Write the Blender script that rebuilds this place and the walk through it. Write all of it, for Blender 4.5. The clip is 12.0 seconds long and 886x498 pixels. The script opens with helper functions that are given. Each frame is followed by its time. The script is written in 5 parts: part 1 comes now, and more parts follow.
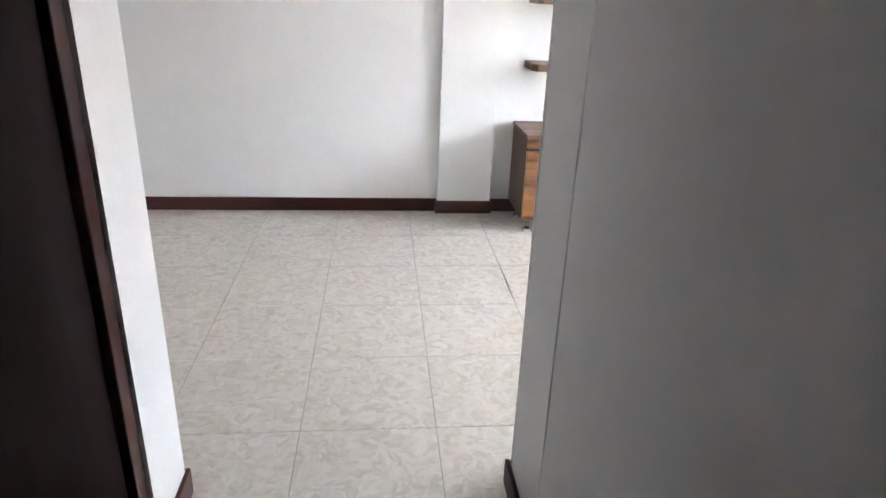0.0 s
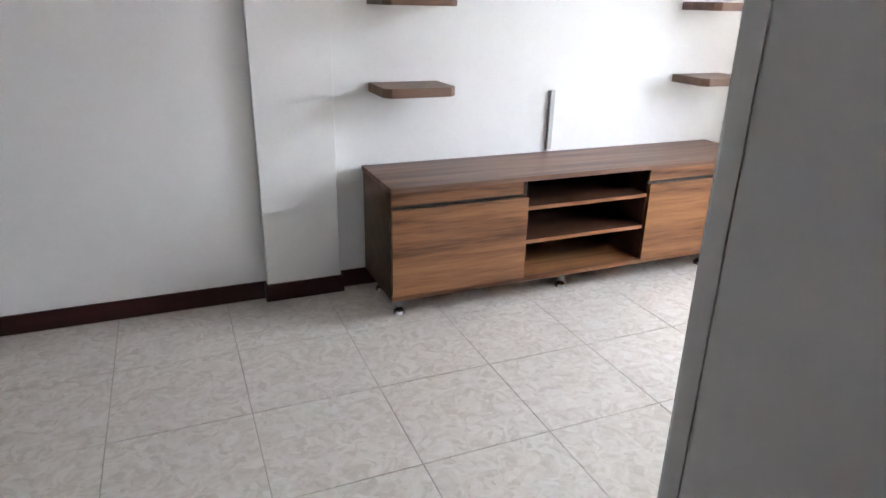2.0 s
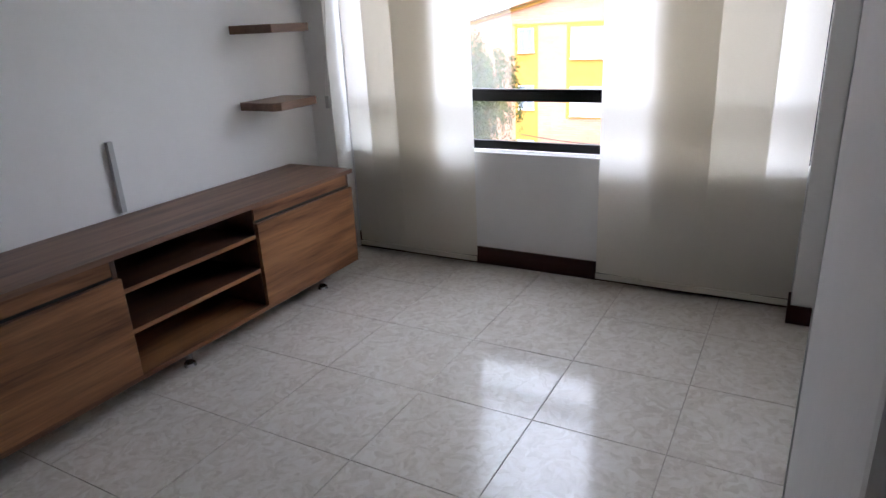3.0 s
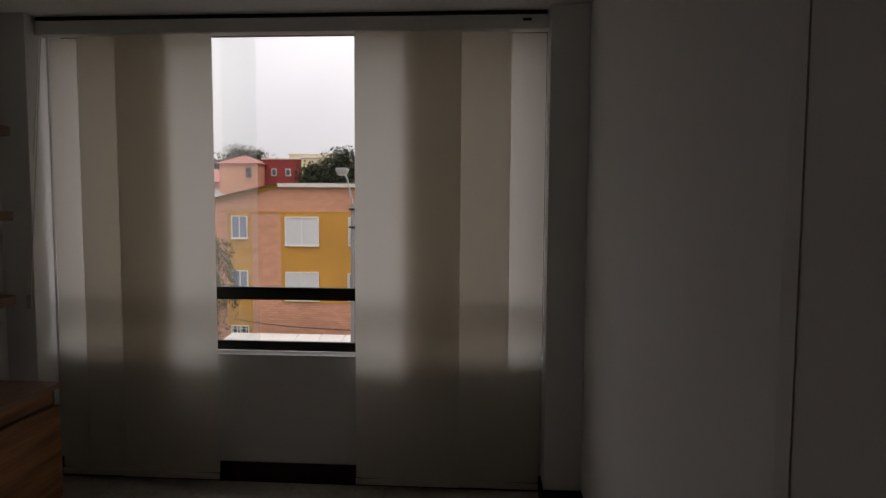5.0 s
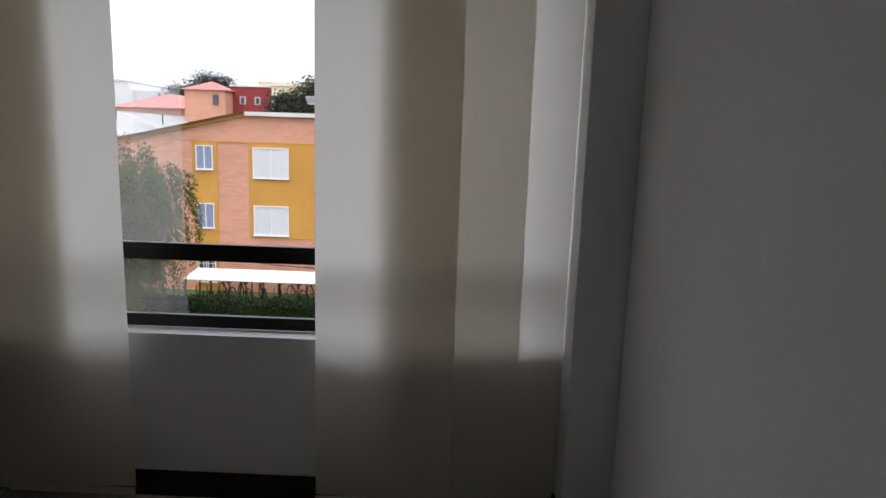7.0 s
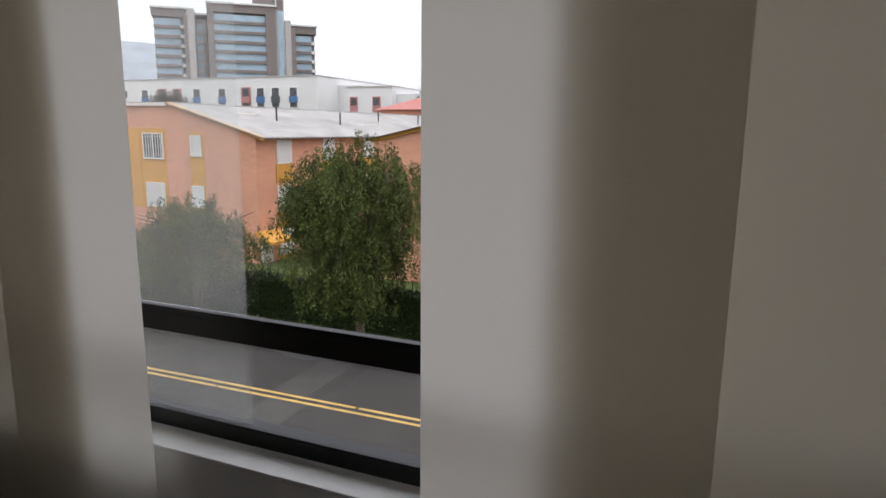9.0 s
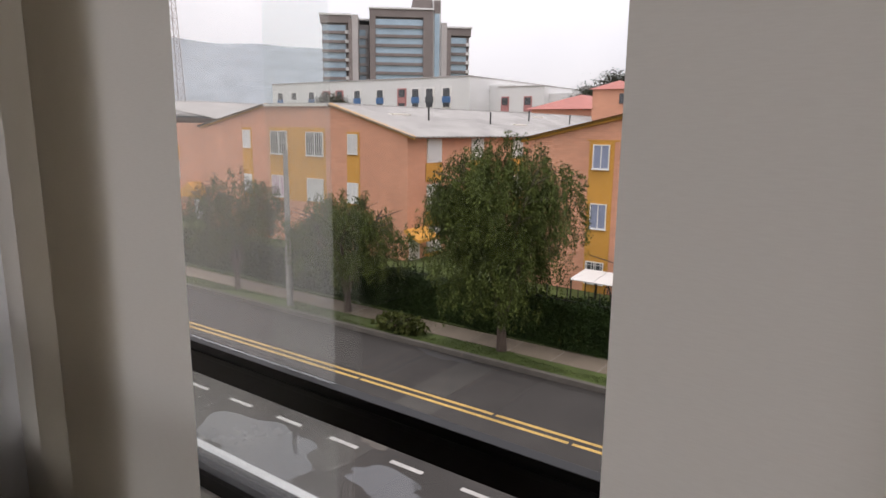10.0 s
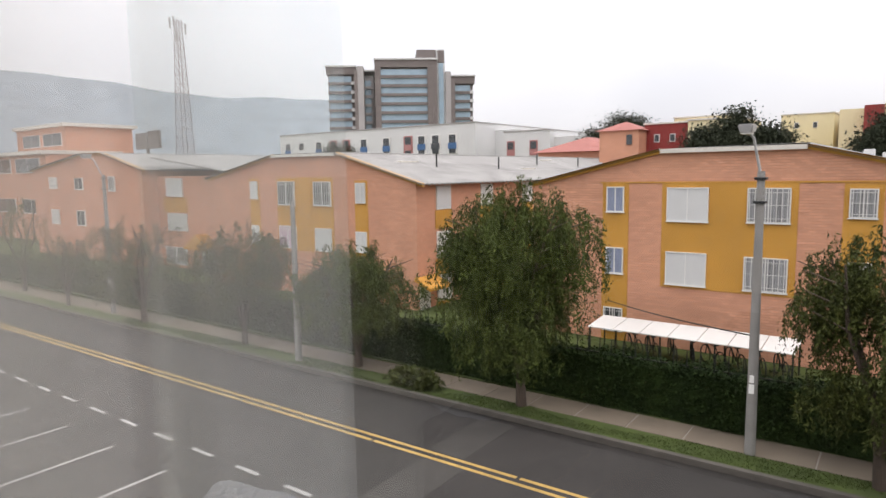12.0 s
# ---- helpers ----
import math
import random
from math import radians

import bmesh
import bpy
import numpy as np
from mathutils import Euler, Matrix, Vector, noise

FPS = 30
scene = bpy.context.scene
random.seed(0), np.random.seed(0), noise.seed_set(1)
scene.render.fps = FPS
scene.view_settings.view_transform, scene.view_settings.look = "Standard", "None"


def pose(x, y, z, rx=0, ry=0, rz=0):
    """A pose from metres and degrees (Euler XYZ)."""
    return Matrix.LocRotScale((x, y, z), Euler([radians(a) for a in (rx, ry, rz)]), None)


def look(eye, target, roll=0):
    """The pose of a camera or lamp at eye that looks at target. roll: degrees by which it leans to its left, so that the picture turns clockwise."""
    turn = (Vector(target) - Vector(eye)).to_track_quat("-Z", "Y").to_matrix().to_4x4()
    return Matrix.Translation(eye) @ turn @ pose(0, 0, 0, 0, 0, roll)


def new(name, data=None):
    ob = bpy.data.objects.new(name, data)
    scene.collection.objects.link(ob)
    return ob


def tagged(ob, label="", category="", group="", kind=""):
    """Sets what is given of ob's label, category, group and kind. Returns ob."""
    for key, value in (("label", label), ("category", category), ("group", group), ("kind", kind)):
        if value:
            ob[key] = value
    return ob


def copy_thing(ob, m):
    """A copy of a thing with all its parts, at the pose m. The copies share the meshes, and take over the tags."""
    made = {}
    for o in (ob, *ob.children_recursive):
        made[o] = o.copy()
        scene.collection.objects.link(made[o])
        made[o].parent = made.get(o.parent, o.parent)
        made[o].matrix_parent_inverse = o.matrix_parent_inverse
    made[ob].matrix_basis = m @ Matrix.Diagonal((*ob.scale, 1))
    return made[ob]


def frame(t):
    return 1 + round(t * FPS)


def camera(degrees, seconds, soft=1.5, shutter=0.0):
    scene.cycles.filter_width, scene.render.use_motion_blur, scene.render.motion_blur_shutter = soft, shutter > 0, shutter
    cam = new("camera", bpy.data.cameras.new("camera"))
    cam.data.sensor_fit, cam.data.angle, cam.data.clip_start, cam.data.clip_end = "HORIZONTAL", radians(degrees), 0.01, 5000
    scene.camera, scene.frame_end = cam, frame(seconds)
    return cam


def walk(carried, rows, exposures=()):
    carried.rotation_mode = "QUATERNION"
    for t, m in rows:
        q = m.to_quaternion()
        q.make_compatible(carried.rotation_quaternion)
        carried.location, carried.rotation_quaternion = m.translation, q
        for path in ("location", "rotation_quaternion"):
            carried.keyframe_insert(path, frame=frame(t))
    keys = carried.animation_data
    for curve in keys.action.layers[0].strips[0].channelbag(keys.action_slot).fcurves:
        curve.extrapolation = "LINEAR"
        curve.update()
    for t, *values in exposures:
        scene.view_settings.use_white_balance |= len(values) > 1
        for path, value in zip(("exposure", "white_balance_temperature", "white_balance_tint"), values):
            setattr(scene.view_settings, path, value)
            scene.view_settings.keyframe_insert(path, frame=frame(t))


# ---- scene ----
cam = camera(69.1, 12.0)
PATH = [
    (0, (-0.188, -4.018, 1.367), (0.008, -2.174, 0.616), 2.2),
    (0.5, (-0.179, -3.705, 1.392), (0.145, -1.857, 0.701), 1.3),
    (1, (-0.18, -3.405, 1.361), (0.275, -1.595, 0.642), 0.5),
    (1.5, (-0.125, -3.122, 1.369), (0.278, -1.289, 0.677), 0.1),
    (2, (-0.132, -2.842, 1.325), (0.597, -1.124, 0.605), 1.2),
    (2.5, (-0.127, -2.656, 1.33), (1.174, -1.342, 0.57), -0.3),
    (3, (0.007, -2.499, 1.327), (1.644, -1.567, 0.655), -2.9),
    (3.5, (0.051, -2.377, 1.336), (1.843, -1.873, 0.605), -2.1),
    (5.3, (0.068, -2.226, 1.397), (2.063, -2.128, 1.306), 0.9),
    (5.5, (0.104, -2.19, 1.393), (2.093, -2.203, 1.193), 2.5),
    (6, (0.303, -2.182, 1.379), (2.282, -2.194, 1.087), 0.2),
    (6.5, (0.572, -2.152, 1.379), (2.545, -2.179, 1.056), 1.1),
    (8.5, (1.778, -2.173, 1.402), (3.666, -1.628, 1.034), 1.5),
    (9, (2.056, -2.126, 1.402), (3.866, -1.357, 1.036), 0.6),
    (9.5, (2.314, -2.071, 1.399), (3.912, -0.928, 1.025), 2.0),
    (10, (2.509, -1.868, 1.385), (4.097, -0.711, 1.014), 0.7),
    (10.5, (2.69, -1.656, 1.416), (4.374, -0.631, 1.079), -1.8),
    (11, (2.872, -1.515, 1.378), (4.615, -0.579, 1.082), -1.5),
    (11.3, (2.973, -1.414, 1.376), (4.736, -0.533, 1.034), -1.0),
    (11.5, (3.023, -1.347, 1.391), (4.81, -0.506, 1.072), -0.8),
    (12, (3.059, -1.295, 1.416), (4.649, -0.104, 1.182), -0.9),
]
# seconds, stops, kelvin, tint
EXPOSURES = [(0.0, 4.5, 5900, 15), (1.0, 4.25, 5900, 15), (1.5, 3.75, 5900, 15), (2.0, 3.6, 5850, 16), (2.5, 2.65, 5800, 16), (3.0, 1.85, 5750, 18), (3.5, 1.6, 5650, 21), (5.3, -1.0, 7000, 21), (5.5, -0.85, 7000, 21), (6.0, -0.05, 6150, 19), (6.5, 0.0, 6050, 18), (8.5, -0.25, 6350, 19), (9.0, -0.4, 6350, 18), (9.5, -0.6, 6400, 19), (10.0, -0.6, 6700, 21), (10.5, -0.72, 7000, 22), (11.0, -0.6, 7050, 23), (11.5, -0.55, 7000, 22), (12.0, -0.55, 6650, 18)]
walk(cam, [(t, look(eye, target, roll)) for t, eye, target, roll in PATH], EXPOSURES)

# ---- world and light: a bright overcast sky ----
world = bpy.data.worlds.new("world")
scene.world = world
world.use_nodes = True
wn, wl = world.node_tree.nodes, world.node_tree.links
sky = wn.new("ShaderNodeTexSky")
sky.sky_type = "NISHITA"
sky.sun_disc = False
sky.sun_elevation, sky.sun_rotation = radians(55), radians(200)
sky.dust_density, sky.air_density = 4.0, 1.0
cloud_noise = wn.new("ShaderNodeTexNoise")
cloud_noise.inputs["Scale"].default_value = 2.2
cloud_noise.inputs["Detail"].default_value = 5.0
wco = wn.new("ShaderNodeTexCoord")
wl.new(wco.outputs["Generated"], cloud_noise.inputs["Vector"])
cloud_ramp = wn.new("ShaderNodeValToRGB")
cloud_ramp.color_ramp.elements[0].position, cloud_ramp.color_ramp.elements[1].position = 0.35, 0.7
cloud_ramp.color_ramp.elements[0].color = (8.6, 8.8, 9.2, 1)
cloud_ramp.color_ramp.elements[1].color = (11.0, 11.0, 11.0, 1)
wl.new(cloud_noise.outputs["Fac"], cloud_ramp.inputs["Fac"])
sky_mix = wn.new("ShaderNodeMixRGB")
sky_mix.inputs["Fac"].default_value = 0.85
wl.new(sky.outputs["Color"], sky_mix.inputs["Color1"])
wl.new(cloud_ramp.outputs["Color"], sky_mix.inputs["Color2"])
# an overcast sky grows steadily brighter from the horizon to the zenith
sky_up, sky_gain, sky_lift = wn.new("ShaderNodeSeparateXYZ"), wn.new("ShaderNodeMath"), wn.new("ShaderNodeVectorMath")
wl.new(wco.outputs["Generated"], sky_up.inputs[0])
sky_gain.operation, sky_lift.operation = "MULTIPLY_ADD", "SCALE"
sky_gain.inputs[1].default_value, sky_gain.inputs[2].default_value = 1.9, 1.0
wl.new(sky_up.outputs["Z"], sky_gain.inputs[0])
wl.new(sky_mix.outputs["Color"], sky_lift.inputs[0])
wl.new(sky_gain.outputs[0], sky_lift.inputs["Scale"])
wl.new(sky_lift.outputs[0], wn["Background"].inputs["Color"])
wn["Background"].inputs["Strength"].default_value = 0.15

sun_data = bpy.data.lights.new("sun", "SUN")
sun_data.energy, sun_data.angle, sun_data.color = 0.5, radians(20), (1.0, 0.96, 0.9)
sun = new("sun", sun_data)
sun.matrix_world = look((0, 0, 60), (14, -5, 0))


# ---- materials ----
def mat(name, color, rough=0.6, metal=0.0, var=0.12, scale=6.0, bump=0.0, bscale=60.0, spec=0.5, rand=0.0, stretch=(1, 1, 1), grime=0.0):
    m = bpy.data.materials.new(name)
    m.use_nodes = True
    n, l = m.node_tree.nodes, m.node_tree.links
    b = n["Principled BSDF"]
    b.inputs["Roughness"].default_value, b.inputs["Metallic"].default_value = rough, metal
    b.inputs["Specular IOR Level"].default_value = spec
    co = n.new("ShaderNodeTexCoord")
    mp = n.new("ShaderNodeMapping")
    mp.inputs["Scale"].default_value = stretch
    l.new(co.outputs["Object"], mp.inputs["Vector"])
    big = n.new("ShaderNodeTexNoise")
    big.inputs["Scale"].default_value, big.inputs["Detail"].default_value = scale, 6.0
    fine = n.new("ShaderNodeTexNoise")
    fine.inputs["Scale"].default_value, fine.inputs["Detail"].default_value = scale * 9, 4.0
    for t in (big, fine):
        l.new(mp.outputs["Vector"], t.inputs["Vector"])
    add = n.new("ShaderNodeMath")
    add.operation = "MULTIPLY_ADD"
    add.inputs[1].default_value = 0.45
    l.new(fine.outputs["Fac"], add.inputs[0])
    l.new(big.outputs["Fac"], add.inputs[2])
    last = add.outputs[0]
    if rand:
        info = n.new("ShaderNodeObjectInfo")
        more = n.new("ShaderNodeMath")
        more.operation = "MULTIPLY_ADD"
        more.inputs[1].default_value = rand
        l.new(info.outputs["Random"], more.inputs[0])
        l.new(last, more.inputs[2])
        last = more.outputs[0]
    ramp = n.new("ShaderNodeValToRGB")
    e = ramp.color_ramp.elements
    e[0].position, e[1].position = 0.45, 1.05 if not rand else 1.0
    e[0].color = (*[c * (1 - var) for c in color], 1)
    e[1].color = (*[min(1, c * (1 + var)) for c in color], 1)
    l.new(last, ramp.inputs["Fac"])
    out = ramp.outputs["Color"]
    if grime:
        g = n.new("ShaderNodeTexNoise")
        g.inputs["Scale"].default_value, g.inputs["Detail"].default_value = scale * 0.35, 8.0
        l.new(mp.outputs["Vector"], g.inputs["Vector"])
        gr = n.new("ShaderNodeValToRGB")
        gr.color_ramp.elements[0].position, gr.color_ramp.elements[1].position = 0.5, 0.75
        gr.color_ramp.elements[0].color, gr.color_ramp.elements[1].color = (0, 0, 0, 1), (grime, grime, grime, 1)
        l.new(g.outputs["Fac"], gr.inputs["Fac"])
        mx = n.new("ShaderNodeMixRGB")
        l.new(gr.outputs["Color"], mx.inputs["Fac"])
        l.new(out, mx.inputs["Color1"])
        mx.inputs["Color2"].default_value = (*[c * 0.45 for c in color], 1)
        out = mx.outputs["Color"]
    l.new(out, b.inputs["Base Color"])
    if bump:
        bt = n.new("ShaderNodeTexNoise")
        bt.inputs["Scale"].default_value, bt.inputs["Detail"].default_value = bscale, 4.0
        l.new(mp.outputs["Vector"], bt.inputs["Vector"])
        bp = n.new("ShaderNodeBump")
        bp.inputs["Strength"].default_value, bp.inputs["Distance"].default_value = bump, 0.01
        l.new(bt.outputs["Fac"], bp.inputs["Height"])
        l.new(bp.outputs["Normal"], b.inputs["Normal"])
    return m


def brick_mat(name, color, mortar, var=0.12, bw=0.3, bh=0.1, axis="y"):
    """Painted brickwork laid in courses, for walls that stay far off."""
    m = mat(name, color, 0.85, var=var, scale=0.7, grime=0.18)
    n, l = m.node_tree.nodes, m.node_tree.links
    b = n["Principled BSDF"]
    base = b.inputs["Base Color"].links[0].from_socket
    co = n.new("ShaderNodeTexCoord")
    sep, com = n.new("ShaderNodeSeparateXYZ"), n.new("ShaderNodeCombineXYZ")
    l.new(co.outputs["Object"], sep.inputs[0])
    sx = n.new("ShaderNodeMath")
    sx.operation = "ADD"
    l.new(sep.outputs["X"], sx.inputs[0])
    l.new(sep.outputs["Y"], sx.inputs[1])
    l.new(sx.outputs[0], com.inputs["X"])
    l.new(sep.outputs["Z"], com.inputs["Y"])
    br = n.new("ShaderNodeTexBrick")
    br.inputs["Scale"].default_value = 1.0
    br.inputs["Brick Width"].default_value, br.inputs["Row Height"].default_value = bw, bh
    br.inputs["Mortar Size"].default_value = 0.008
    br.inputs["Color1"].default_value, br.inputs["Color2"].default_value = (1, 1, 1, 1), (0.8, 0.8, 0.8, 1)
    br.inputs["Mortar"].default_value = (*mortar, 1)
    l.new(com.outputs[0], br.inputs["Vector"])
    mx = n.new("ShaderNodeMixRGB")
    mx.blend_type = "MULTIPLY"
    mx.inputs["Fac"].default_value = 1.0
    l.new(base, mx.inputs["Color1"])
    l.new(br.outputs["Color"], mx.inputs["Color2"])
    l.new(mx.outputs["Color"], b.inputs["Base Color"])
    return m


def wood_mat(name, dark, light, along=(0.6, 9, 9)):
    m = mat(name, light, 0.42, var=0.1, scale=2.0, spec=0.4)
    n, l = m.node_tree.nodes, m.node_tree.links
    b = n["Principled BSDF"]
    co, mp = n.new("ShaderNodeTexCoord"), n.new("ShaderNodeMapping")
    mp.inputs["Scale"].default_value = along
    l.new(co.outputs["Object"], mp.inputs["Vector"])
    t = n.new("ShaderNodeTexNoise")
    t.inputs["Scale"].default_value, t.inputs["Detail"].default_value, t.inputs["Distortion"].default_value = 1.7, 8.0, 0.6
    l.new(mp.outputs["Vector"], t.inputs["Vector"])
    fi = n.new("ShaderNodeTexNoise")
    fi.inputs["Scale"].default_value, fi.inputs["Detail"].default_value = 14.0, 6.0
    l.new(mp.outputs["Vector"], fi.inputs["Vector"])
    ad = n.new("ShaderNodeMath")
    ad.operation = "MULTIPLY_ADD"
    ad.inputs[1].default_value = 0.35
    l.new(fi.outputs["Fac"], ad.inputs[0])
    l.new(t.outputs["Fac"], ad.inputs[2])
    r = n.new("ShaderNodeValToRGB")
    e = r.color_ramp.elements
    e[0].position, e[1].position = 0.48, 0.85
    e[0].color, e[1].color = (*dark, 1), (*light, 1)
    mid = r.color_ramp.elements.new(0.62)
    mid.color = (*[(a * 0.55 + c * 0.45) for a, c in zip(dark, light)], 1)
    l.new(ad.outputs[0], r.inputs["Fac"])
    l.new(r.outputs["Color"], b.inputs["Base Color"])
    bp = n.new("ShaderNodeBump")
    bp.inputs["Strength"].default_value, bp.inputs["Distance"].default_value = 0.12, 0.002
    l.new(fi.outputs["Fac"], bp.inputs["Height"])
    l.new(bp.outputs["Normal"], b.inputs["Normal"])
    return m


def tile_mat():
    m = mat("ceramic_tile", (0.62, 0.57, 0.51), 0.2, var=0.05, scale=3.0, spec=0.5)
    n, l = m.node_tree.nodes, m.node_tree.links
    b = n["Principled BSDF"]
    co, info = n.new("ShaderNodeTexCoord"), n.new("ShaderNodeObjectInfo")
    sh = n.new("ShaderNodeVectorMath")
    sh.operation = "MULTIPLY_ADD"
    sh.inputs[1].default_value = (7.3, 3.1, 5.7)
    cb = n.new("ShaderNodeCombineXYZ")
    for k in ("X", "Y", "Z"):
        l.new(info.outputs["Random"], cb.inputs[k])
    l.new(cb.outputs[0], sh.inputs[0])
    l.new(co.outputs["Object"], sh.inputs[2])
    warp = n.new("ShaderNodeTexNoise")
    warp.inputs["Scale"].default_value = 9.0
    l.new(sh.outputs[0], warp.inputs["Vector"])
    wv = n.new("ShaderNodeVectorMath")
    wv.operation = "MULTIPLY_ADD"
    wv.inputs[1].default_value = (0.16, 0.16, 0.16)
    l.new(warp.outputs["Color"], wv.inputs[0])
    l.new(sh.outputs[0], wv.inputs[2])
    v = n.new("ShaderNodeTexVoronoi")
    v.feature = "F1"
    v.inputs["Scale"].default_value = 34.0
    l.new(wv.outputs[0], v.inputs["Vector"])
    nz = n.new("ShaderNodeTexNoise")
    nz.inputs["Scale"].default_value, nz.inputs["Detail"].default_value = 38.0, 6.0
    l.new(wv.outputs[0], nz.inputs["Vector"])
    a = n.new("ShaderNodeMath")
    a.operation = "MULTIPLY_ADD"
    a.inputs[1].default_value = 0.9
    sepc = n.new("ShaderNodeSeparateColor")
    l.new(v.outputs["Color"], sepc.inputs[0])
    l.new(nz.outputs["Fac"], a.inputs[0])
    half = n.new("ShaderNodeMath")
    half.operation = "MULTIPLY"
    half.inputs[1].default_value = 0.35
    l.new(sepc.outputs[0], half.inputs[0])
    l.new(half.outputs[0], a.inputs[2])
    r = n.new("ShaderNodeValToRGB")
    e = r.color_ramp.elements
    e[0].position, e[1].position = 0.36, 0.85
    e[0].color, e[1].color = (0.54, 0.49, 0.425, 1), (0.68, 0.64, 0.585, 1)
    md = e.new(0.6)
    md.color = (0.625, 0.575, 0.51, 1)
    l.new(a.outputs[0], r.inputs["Fac"])
    l.new(r.outputs["Color"], b.inputs["Base Color"])
    bp = n.new("ShaderNodeBump")
    bp.inputs["Strength"].default_value, bp.inputs["Distance"].default_value = 0.08, 0.003
    l.new(nz.outputs["Fac"], bp.inputs["Height"])
    l.new(bp.outputs["Normal"], b.inputs["Normal"])
    rr = n.new("ShaderNodeMapRange")
    rr.inputs["To Min"].default_value, rr.inputs["To Max"].default_value = 0.08, 0.22
    l.new(nz.outputs["Fac"], rr.inputs["Value"])
    l.new(rr.outputs[0], b.inputs["Roughness"])
    return m


def fabric_mat():
    m = bpy.data.materials.new("blind_fabric")
    m.use_nodes = True
    n, l = m.node_tree.nodes, m.node_tree.links
    n.remove(n["Principled BSDF"])
    co, mp = n.new("ShaderNodeTexCoord"), n.new("ShaderNodeMapping")
    mp.inputs["Scale"].default_value = (1, 20, 220)
    l.new(co.outputs["Object"], mp.inputs["Vector"])
    t = n.new("ShaderNodeTexNoise")
    t.inputs["Scale"].default_value = 3.0
    l.new(mp.outputs["Vector"], t.inputs["Vector"])
    r = n.new("ShaderNodeValToRGB")
    r.color_ramp.elements[0].color, r.color_ramp.elements[1].color = (0.80, 0.76, 0.68, 1), (0.86, 0.825, 0.745, 1)
    l.new(t.outputs["Fac"], r.inputs["Fac"])
    d, tr, mx = n.new("ShaderNodeBsdfDiffuse"), n.new("ShaderNodeBsdfTranslucent"), n.new("ShaderNodeMixShader")
    l.new(r.outputs["Color"], d.inputs["Color"])
    l.new(r.outputs["Color"], tr.inputs["Color"])
    mx.inputs["Fac"].default_value = 0.43
    l.new(d.outputs[0], mx.inputs[1])
    l.new(tr.outputs[0], mx.inputs[2])
    l.new(mx.outputs[0], n["Material Output"].inputs["Surface"])
    return m


def glass_mat(name, veil=0.0, tint=(0.97, 0.985, 0.98)):
    m = bpy.data.materials.new(name)
    m.use_nodes = True
    n, l = m.node_tree.nodes, m.node_tree.links
    n.remove(n["Principled BSDF"])
    t, g, mx = n.new("ShaderNodeBsdfTransparent"), n.new("ShaderNodeBsdfGlossy"), n.new("ShaderNodeMixShader")
    t.inputs["Color"].default_value = (*tint, 1)
    g.inputs["Roughness"].default_value = 0.01
    f, fp = n.new("ShaderNodeLayerWeight"), n.new("ShaderNodeMath")
    fp.operation = "POWER"
    fp.inputs[1].default_value = 3.0
    f.inputs["Blend"].default_value = 0.5
    l.new(f.outputs["Facing"], fp.inputs[0])
    fm = n.new("ShaderNodeMath")
    fm.operation = "MULTIPLY_ADD"
    fm.inputs[1].default_value, fm.inputs[2].default_value = 0.8, 0.022
    l.new(fp.outputs[0], fm.inputs[0])
    l.new(fm.outputs[0], mx.inputs["Fac"])
    l.new(t.outputs[0], mx.inputs[1])
    l.new(g.outputs[0], mx.inputs[2])
    last = mx.outputs[0]
    # pale translucent layer stands for dirt and the room's reflection in the pane
    if veil:
        d, m2 = n.new("ShaderNodeBsdfTranslucent"), n.new("ShaderNodeMixShader")
        d.inputs["Color"].default_value = (0.95, 0.95, 0.92, 1)
        co, nz, rp = n.new("ShaderNodeTexCoord"), n.new("ShaderNodeTexNoise"), n.new("ShaderNodeMapRange")
        nz.inputs["Scale"].default_value, nz.inputs["Detail"].default_value = 3.0, 4.0
        l.new(co.outputs["Object"], nz.inputs["Vector"])
        l.new(nz.outputs["Fac"], rp.inputs["Value"])
        rp.inputs["To Min"].default_value, rp.inputs["To Max"].default_value = veil * 0.7, veil * 1.3
        l.new(rp.outputs[0], m2.inputs["Fac"])
        l.new(last, m2.inputs[1])
        l.new(d.outputs[0], m2.inputs[2])
        last = m2.outputs[0]
    l.new(last, n["Material Output"].inputs["Surface"])
    return m


def leaf_mat(name, dark, light):
    m = bpy.data.materials.new(name)
    m.use_nodes = True
    n, l = m.node_tree.nodes, m.node_tree.links
    b = n["Principled BSDF"]
    geo, r = n.new("ShaderNodeNewGeometry"), n.new("ShaderNodeValToRGB")
    r.color_ramp.elements[0].color, r.color_ramp.elements[1].color = (*dark, 1), (*light, 1)
    co, nz, mx = n.new("ShaderNodeTexCoord"), n.new("ShaderNodeTexNoise"), n.new("ShaderNodeMath")
    nz.inputs["Scale"].default_value, nz.inputs["Detail"].default_value = 1.6, 2.0
    l.new(co.outputs["Object"], nz.inputs["Vector"])
    spread = n.new("ShaderNodeMapRange")
    spread.inputs["From Min"].default_value, spread.inputs["From Max"].default_value = 0.35, 0.68
    l.new(nz.outputs["Fac"], spread.inputs["Value"])
    half = n.new("ShaderNodeMath")
    half.operation, mx.operation = "MULTIPLY", "MULTIPLY_ADD"
    half.inputs[1].default_value, mx.inputs[1].default_value = 0.5, 0.5
    l.new(spread.outputs[0], half.inputs[0])
    l.new(geo.outputs["Random Per Island"], mx.inputs[0])
    l.new(half.outputs[0], mx.inputs[2])
    l.new(mx.outputs[0], r.inputs["Fac"])
    l.new(r.outputs["Color"], b.inputs["Base Color"])
    b.inputs["Roughness"].default_value, b.inputs["Specular IOR Level"].default_value = 0.75, 0.15
    return m


